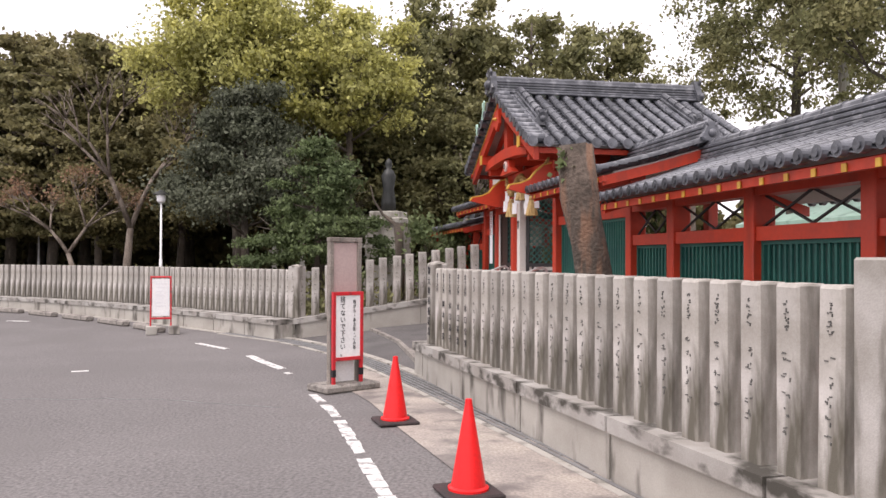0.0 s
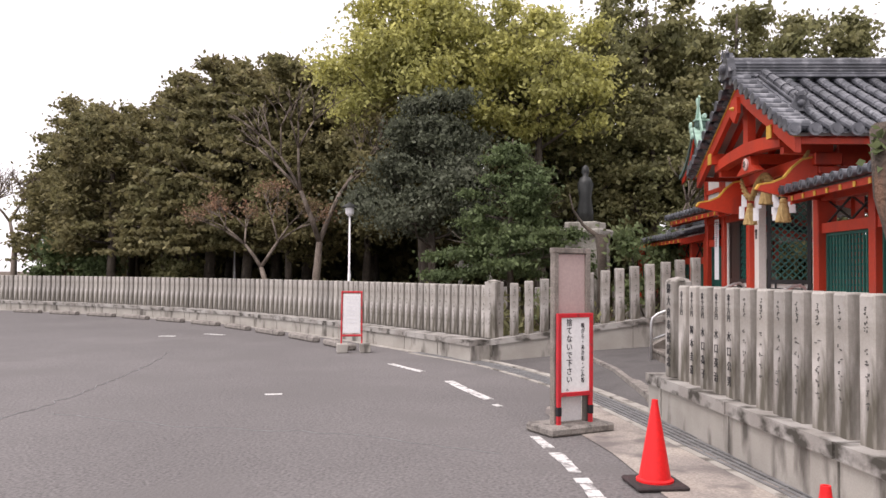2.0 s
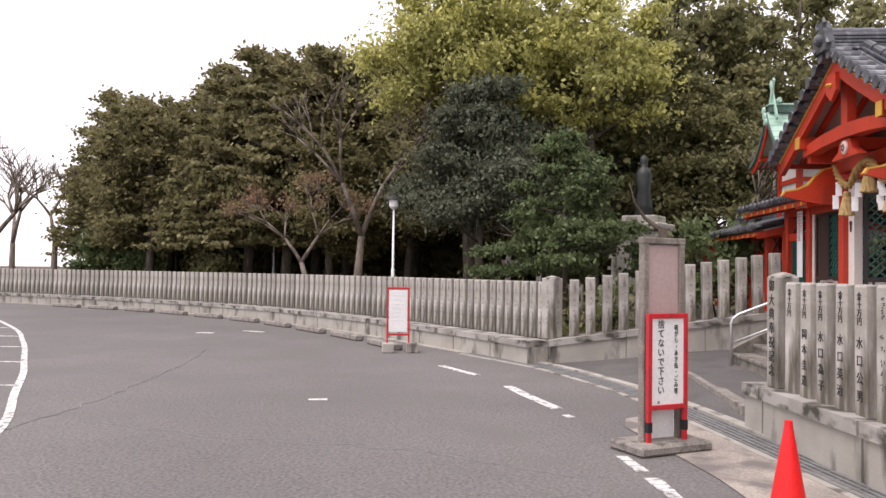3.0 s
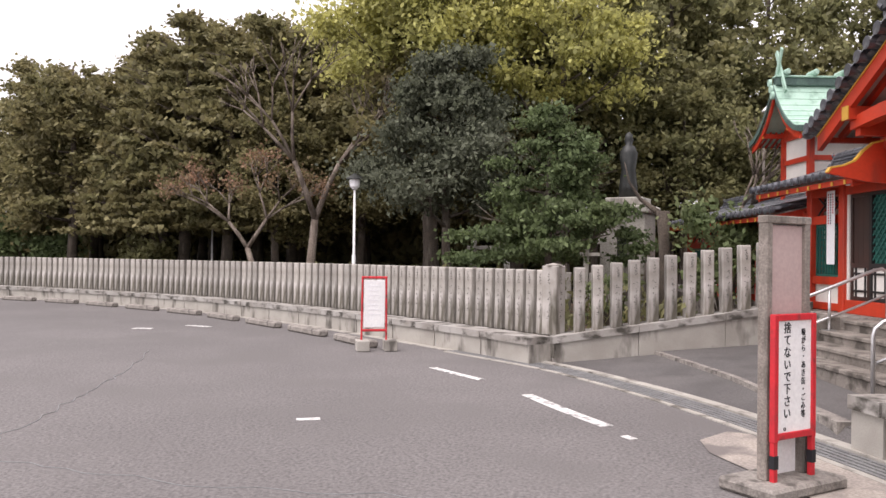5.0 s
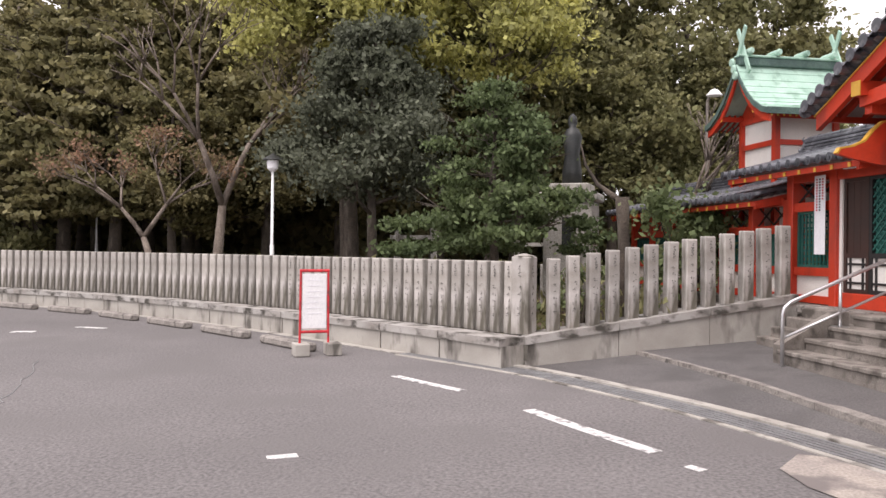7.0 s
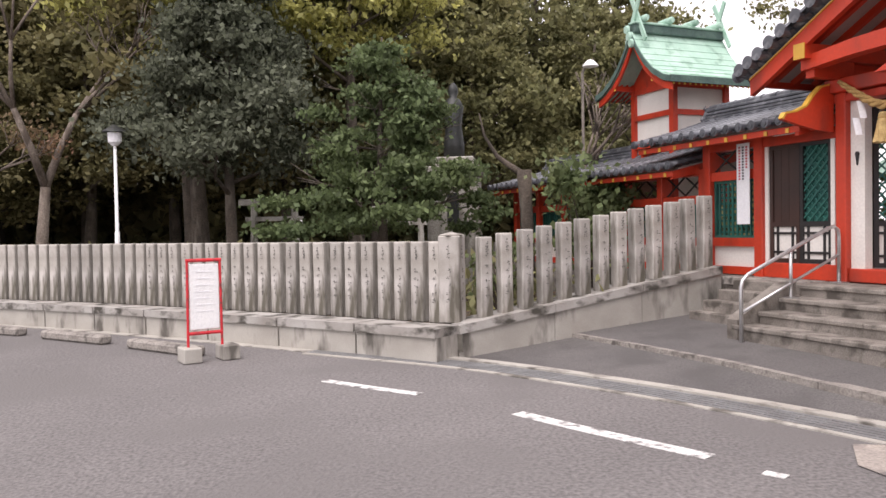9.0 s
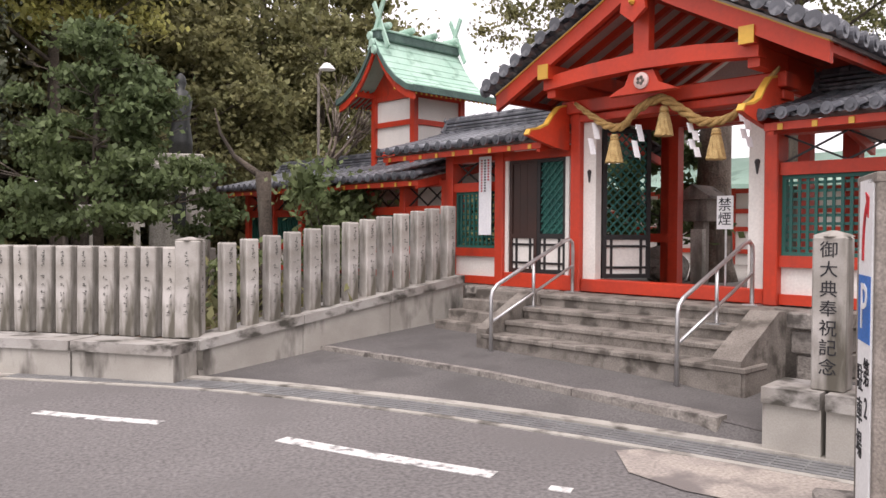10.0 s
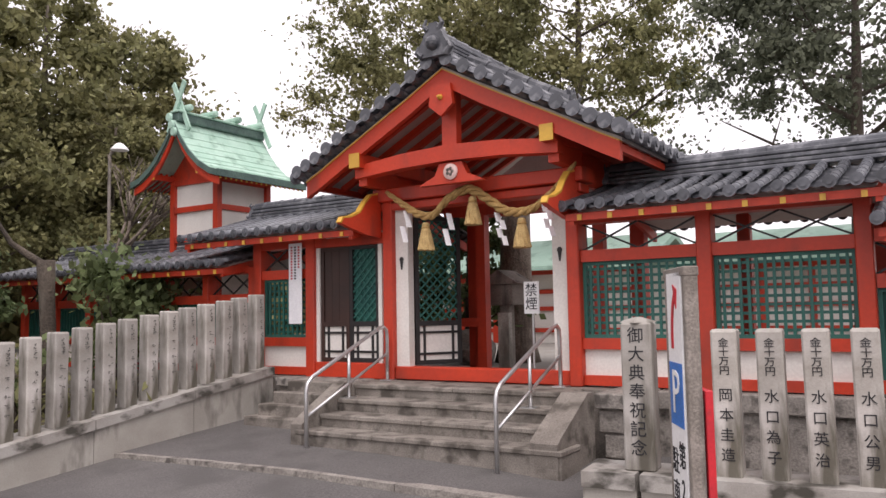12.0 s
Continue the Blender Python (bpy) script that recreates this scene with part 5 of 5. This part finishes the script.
bare_tree(-11.6, 22.3, 4.2, 22, "small leaning tree with sparse reddish leaves", leafmat=LEAF_RED, n_leaf=1600, spread=1.25, fork=0.34, lean=-0.35)
bare_tree(-0.3, 20.3, 4.2, 23, "small bare tree with thin twigs beside the monument", spread=0.9, fork=0.32)
bare_tree(-28.5, 28.6, 7.0, 24, "bare grey tree with drooping twigs beyond the fence", spread=1.3, fork=0.3)
bare_tree(-32.0, 28.5, 7.5, 26, "bare grey tree with drooping twigs beyond the fence", spread=1.3, fork=0.3)
bush(-0.45, 18.5, 0.3, 1.0, 2.2, 31, "broad-leaved evergreen shrub behind the stone posts", n=5200, size=0.08)
bush(-2.2, 16.4, 0.3, 0.45, 1.1, 32, "small leafy shrub behind the stone posts", n=500, size=0.06)

# pruned trunk beside the shrub
pt = thing("pruned_tree", pose(-1.46, 18.4, 0.3), "dark pruned trunk with one long bare bough", "tree trunk")
part("trunk", tube([(0, 0, 0), (0.03, 0, 0.9), (0, 0.02, 1.6), (-0.02, 0.02, 2.05)], [0.12, 0.10, 0.10, 0.12], 12), BARK, pt, smooth=True)
part("bough", tube([(0, 0, 1.95), (-0.22, 0.1, 2.12), (-0.42, 0.15, 2.28), (-0.62, 0.12, 2.6), (-0.7, 0.1, 2.95)], [0.06, 0.05, 0.035, 0.022, 0.008], 8), BARK, pt, smooth=True)

# the wood: cedars and oaks in rows, in a few shapes that repeat turned and scaled
kinds = []
for k in range(4):
    kinds.append(tree("cedar_tree", -12 - 3 * k, 30 + 1.2 * (k % 2), 9.5, 2.3, 40 + k, LEAF_CEDAR, BARK, 22000, 0.125, low=0.26, limbs=16, shape="cone" if k % 2 else "round", label="tall brownish-green cedar in the wood", up=0.2, clump=0.42))
for k in range(3):
    kinds.append(tree("oak_tree", -1.5 + 3.0 * k, 29.5 + 1.5 * k, 10.5, 2.7, 50 + k, LEAF_OAK, BARK, 22000, 0.125, low=0.22, limbs=18, label="tall dark evergreen oak in the wood", clump=0.42))
g = random.Random(8)
spots = []
for row, (off, gap) in enumerate(((3.4, 2.3), (6.4, 2.7), (10.5, 3.3))):
    x = -26.5 - 1.0 * row
    while x < 4:
        yb = float(np.interp(x, [p[0] for p in LEFT_FOOT[::-1]], [p[1] for p in LEFT_FOOT[::-1]])) if x < -2.9 else 15.3 + (x + 2.9) * 0.2
        base = max(yb, 21.0 + 0.0 * x) if x > -6 else yb
        spots.append((x + g.uniform(-0.7, 0.7), base + off + g.uniform(-0.8, 0.8), row))
        x += gap
for x, y, row in spots:
    if row == 0 and -11.5 < x < 4:
        continue
    if x > 1 and y < 26:
        continue
    src = kinds[g.choice((0, 1, 2, 3)) if x < -8 else g.choice((0, 1, 4, 5, 6, 4, 5))]
    s = ((0.66, 0.74, 0.84, 0.9) if x < -9 else (0.72, 0.9, 1.02, 1.1))[row] * g.uniform(0.88, 1.08)
    if x < -14:
        s *= 1.42 if x > -23 else 1.3
    if x > -1.5:
        s *= 0.75
    o = copy_thing(src, pose(x, y, 0.28, 0, 0, g.uniform(0, 360)))
    o.scale = (s * 1.15, s * 1.15, s)

# dark undergrowth that closes the wood behind the trunks
gg = np.random.default_rng(77)
n = 60000
ux = gg.uniform(-34, 14, n)
uy = np.interp(ux, [p[0] for p in LEFT_FOOT[::-1]] + [4, 14], [p[1] for p in LEFT_FOOT[::-1]] + [24, 24])
uy = np.where(ux > -6, np.maximum(uy, 20.0), uy) + 10.5 + gg.uniform(0, 5, n)
uz = 0.3 + gg.random(n) ** 1.3 * (3.6 + 1.2 * np.sin(ux * 1.7))
under = part("undergrowth", leaves_mesh(np.stack([ux, uy, uz], 1), 0.34, LEAF_CEDAR, 7), LEAF_CEDAR)
tagged(under, "dense dark undergrowth deep in the wood", "undergrowth", kind="stuff")
n = 9000
ux = gg.uniform(-30, -1, n)
uy = np.interp(ux, [p[0] for p in LEFT_FOOT[::-1]], [p[1] for p in LEFT_FOOT[::-1]]) + gg.uniform(0.6, 4.5, n)
uz = 0.3 + gg.random(n) ** 2 * (0.5 + 0.5 * np.sin(ux * 2.3) ** 2)
low = part("weeds", leaves_mesh(np.stack([ux, uy, uz], 1), 0.07, LEAF_OAK, 9, droop=-1.0, long=2.6), LEAF_OAK)
tagged(low, "dry weeds and low plants behind the fence", "weeds", kind="stuff")

# trees behind the shrine
tree("camphor_tree", 8.6, 22.5, 9.5, 3.6, 61, LEAF_OAK, BARK, 30000, 0.08, low=0.42, limbs=18, label="large open-crowned evergreen tree behind the gate", z=1.0, up=0.6, clump=0.22)
tree("camphor_tree", 9.8, 18.6, 9.0, 3.2, 62, LEAF_OAK, BARK, 30000, 0.075, low=0.4, limbs=16, label="large open-crowned evergreen tree behind the gate", z=1.0, up=0.6, clump=0.22)
tree("camphor_tree", 10.5, 12.8, 8.0, 2.9, 63, LEAF_BLUE, BARK, 30000, 0.075, low=0.36, limbs=16, label="dark evergreen tree behind the gallery", z=1.0, up=0.5, clump=0.32)
tree("evergreen_tree", 3.99, 16.11, 2.3, 0.7, 64, LEAF_FIR, BARK, 3500, 0.09, low=0.12, limbs=10, label="small dense evergreen inside the courtyard", z=0.79)

# low grey fence and lanterns inside the wood
for k in range(26):
    o = new("stone_post", bpy.data.meshes["fence_post"])
    o.matrix_basis = pose(-8.8 + 0.3 * k, 23.6 - 0.06 * k, 0.3 - 0.12, 0, 0, 5)
    tagged(o, "low grey stone post in the shade of the wood", "post", "inner fence posts")


def small_torii(x, y, s):
    t = thing("stone_gate", pose(x, y, 0.3, 0, 0, -8), "small grey stone gate standing in the wood", "stone gate")
    for a in (-0.5, 0.5):
        part("pillar", tube([(a * s, 0, 0), (a * s * 0.92, 0, 1.75 * s)], [0.085 * s, 0.075 * s], 10), MONUMENT, t)
    part("cross_bar", box(-0.8 * s, 0.8 * s, -0.08, 0.08, 1.75 * s, 1.9 * s, 0.02), MONUMENT, t)
    part("tie_bar", box(-0.65 * s, 0.65 * s, -0.05, 0.05, 1.4 * s, 1.5 * s), MONUMENT, t)


small_torii(-6.0, 24.4, 1.0)
small_torii(-3.1, 24.8, 0.9)


# ---- main hall ----
HALL = GATE @ pose(-5.485, 0.780, 1.195) @ Matrix.Diagonal((0.535, 0.535, 0.699, 1))


def hall():
    t = thing("main_hall", HALL, "vermilion and white shrine hall with a green copper roof", "shrine hall")
    W, D = 1.85, 1.9
    # body: front gable looks to -v; its long side runs along v
    for u in (-W / 2, W / 2):
        for v in (-0.05, D):
            part("post", box(u - 0.09, u + 0.09, v - 0.09, v + 0.09, 0.9, 3.62), RED, t)
    for z in (2.2, 2.88, 3.5):
        for a in ((-W / 2 - 0.1, W / 2 + 0.1, -0.12, -0.0), (-W / 2 - 0.1, W / 2 + 0.1, D - 0.05, D + 0.05), (-W / 2 - 0.06, -W / 2 + 0.06, -0.1, D), (W / 2 - 0.06, W / 2 + 0.06, -0.1, D)):
            part("beam", box(*a, z, z + 0.12), RED, t)
    part("plaster_wall", box(-W / 2 + 0.02, W / 2 - 0.02, -0.03, D - 0.02, 0.95, 3.6), WHITE, t)
    prof = [(0.0, 4.85), (0.3, 4.48), (0.65, 4.15), (1.05, 3.88), (1.5, 3.68), (1.85, 3.60)]
    v0, v1 = -0.85, D + 0.75
    for s in (-1, 1):
        bm = bmesh.new()
        o = [(s * y, z) for y, z in prof]
        i = [(s * y, z - 0.12) for y, z in prof]
        prism(o + i[::-1], v0, v1, bm)
        part("roof_slope", bm, COPPER, t, "pale green copper roof")
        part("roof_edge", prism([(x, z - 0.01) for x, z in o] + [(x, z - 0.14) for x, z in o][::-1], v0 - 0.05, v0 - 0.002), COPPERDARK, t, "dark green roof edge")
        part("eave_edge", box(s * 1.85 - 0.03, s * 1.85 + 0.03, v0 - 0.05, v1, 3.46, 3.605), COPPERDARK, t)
        b = [(x * 0.97, z - 0.145) for x, z in o]
        part("bargeboard", prism(b + [(x, z - 0.16) for x, z in b][::-1], v0 + 0.03, v0 + 0.10), RED, t)
        # copper sheet seams
        for k in range(1, 9):
            f = k / 9
            j = min(4, int(f * 5))
            q = f * 5 - j
            y, z = prof[j][0] + (prof[j + 1][0] - prof[j][0]) * q, prof[j][1] + (prof[j + 1][1] - prof[j][1]) * q
            part("roof_seam", beam((s * y, v0, z + 0.006), (s * y, v1, z + 0.006), 0.018, 0.012), COPPER, t)
        for k in range(18):
            v = v0 + 0.12 + k * (v1 - v0 - 0.2) / 17
            part("rafter", beam((s * 0.9, v, 3.74), (s * 1.78, v, 3.46), 0.05, 0.05), RED, t)
            part("rafter_end", box(s * 1.80 - 0.008, s * 1.80 + 0.008, v - 0.028, v + 0.028, 3.42, 3.475), GOLD, t)
    part("gable_wall", prism([(-1.2, 3.6), (0, 4.55), (1.2, 3.6)], -0.06, D), RED, t)
    for u in (-0.95, 0.95):
        part("purlin", box(u - 0.05, u + 0.05, v0 + 0.05, v1, 3.6, 3.72), RED, t)
        part("purlin_end", box(u - 0.055, u + 0.055, v0 + 0.035, v0 + 0.048, 3.595, 3.725), GOLD, t)
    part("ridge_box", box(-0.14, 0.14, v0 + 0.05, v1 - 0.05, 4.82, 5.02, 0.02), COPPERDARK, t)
    part("ridge_cap", box(-0.18, 0.18, v0 + 0.02, v1 - 0.02, 5.021, 5.07, 0.015), COPPER, t)
    for v in (v0 + 0.15, v1 - 0.15):
        part("crossed_finial", beam((-0.42, v, 4.62), (0.28, v, 5.72), 0.06, 0.13), COPPER, t, "green crossed roof finial")
        part("crossed_finial", beam((0.42, v + 0.065, 4.62), (-0.28, v + 0.065, 5.72), 0.06, 0.13), COPPER, t, "green crossed roof finial")
    for k in range(4):
        v = v0 + 0.35 + k * (v1 - v0 - 0.7) / 3
        part("ridge_log", tube([(-0.36, v, 5.14), (-0.3, v, 5.14), (0.3, v, 5.14), (0.36, v, 5.14)], [0.06, 0.08, 0.08, 0.06], 12), COPPER, t, "green rounded ridge log")
    for k in range(3):
        part("gable_scroll", tube([(-0.1 + 0.1 * k, v0 - 0.05, 4.9 - 0.17 * k), (-0.1 + 0.1 * k, v0 - 0.13, 4.9 - 0.17 * k)], [0.11, 0.09], 12), COPPER, t)


hall()


# ---- courtyard behind the gate ----
def lantern(m):
    t = thing("wooden_lantern", m, "grey wooden box lantern with a small roof on a post", "lantern")
    part("post", box(-0.07, 0.07, -0.07, 0.07, 0.0, 0.85), GREYWOOD, t)
    part("box", box(-0.17, 0.17, -0.17, 0.17, 0.85, 1.13, 0.01), GREYWOOD, t)
    part("roof", prism([(-0.3, 1.13), (0, 1.32), (0.3, 1.13)], -0.26, 0.26), GREYWOOD, t)
    part("stone_wall", box(-0.04, 0.12, -0.2, -0.1, 0.0, 0.75), MONUMENT, t)


lantern(GATE @ pose(-0.62, 1.9, 0.79))
o = thing("courtyard_tree", GATE @ pose(-1.15, 3.2, 0.79), "thick grey tree trunk in the courtyard", "tree trunk")
part("trunk", tube([(0, 0, 0), (0, 0, 0.3), (0, 0, 1.5), (0.05, 0, 3.0)], [0.36, 0.28, 0.24, 0.2], 14), PALEBARK, o, smooth=True)


def far_hall(u, v, w, label):
    t = thing("courtyard_hall", GATE @ pose(u, v, 0.79), label, "shrine hall")
    part("wall", box(-w, w, 0, 2.0, 0, 1.7), WHITE, t)
    n = int(w * 2 / 0.9)
    for k in range(n + 1):
        x = -w + k * 2 * w / n
        part("post", box(x - 0.07, x + 0.07, -0.06, -0.002, 0, 1.75), RED, t)
    for z in (0.25, 0.75, 1.15, 1.6):
        part("beam", box(-w - 0.1, w + 0.1, -0.075, -0.02, z, z + 0.1), RED, t)
    part("roof", prism([(-1.0, 1.75), (1.0, 2.5), (3.0, 1.75), (3.0, 1.68), (1.0, 2.35), (-1.0, 1.66)], -w - 0.5, w + 0.5), COPPER, t).matrix_basis = Matrix(((0, 1, 0, 0), (1, 0, 0, 0), (0, 0, 1, 0), (0, 0, 0, 1)))


far_hall(-4.5, 9.5, 3.2, "small vermilion and white hall across the courtyard")
far_hall(3.0, 10.5, 3.0, "small vermilion and white hall across the courtyard")
rocks = thing("garden_rock", GATE @ pose(-1.6, 2.6, 0.79), "grey rough garden rock in the courtyard", "rock")
bm = bmesh.new()
bmesh.ops.create_icosphere(bm, subdivisions=3, radius=0.35)
for v in bm.verts:
    v.co *= 1 + 0.35 * noise.noise(v.co * 3)
    v.co.z = max(v.co.z * 0.8 + 0.22, 0)
part("stone", bm, KERB, rocks)


def utility_pole(x, y, h):
    t = thing("utility_pole", pose(x, y, 0), "grey concrete utility pole with a cross arm", "utility pole")
    part("pole", tube([(0, 0, 0), (0, 0, h)], [0.16, 0.11], 10), CONCRETE, t)
    part("cross_arm", box(-0.8, 0.8, -0.05, 0.05, h - 0.8, h - 0.7), CONCRETE, t)
    for k in (-0.7, 0.0, 0.7):
        part("insulator", lathe([(0.05, h - 0.7), (0.06, h - 0.6), (0.03, h - 0.5)], 8, at=(k, 0, 0)), SIGNWHITE, t)


utility_pole(-41, 36, 9.0)
utility_pole(9.6, 21.8, 9.6)
bare_tree(-35.0, 32.0, 7.5, 27, "bare grey tree with drooping twigs beyond the fence", spread=1.2, fork=0.3)
bush(-24.5, 28.2, 0.3, 1.8, 2.6, 33, "dense dark green shrub at the edge of the wood", LEAF_FIR, 3500, 0.14)
bush(-18.2, 26.8, 0.3, 1.2, 2.0, 34, "dense dark green shrub at the edge of the wood", LEAF_OAK, 2500, 0.12)


def yard_lamp(m):
    t = thing("yard_lamp", m, "white enamel yard lamp on a thin pole", "street lamp")
    part("pole", tube([(0, 0, 0), (0, 0, 3.5), (0.1, 0, 3.62), (0.28, 0, 3.66)], 0.03, 8), GREYWOOD, t)
    part("shade", lathe([(0.02, 3.72), (0.07, 3.7), (0.16, 3.6), (0.165, 3.58), (0.14, 3.58)], 16, at=(0.3, 0, 0)), SIGNWHITE, t)


yard_lamp(GATE @ pose(-8.909, 1.6, 1.128))
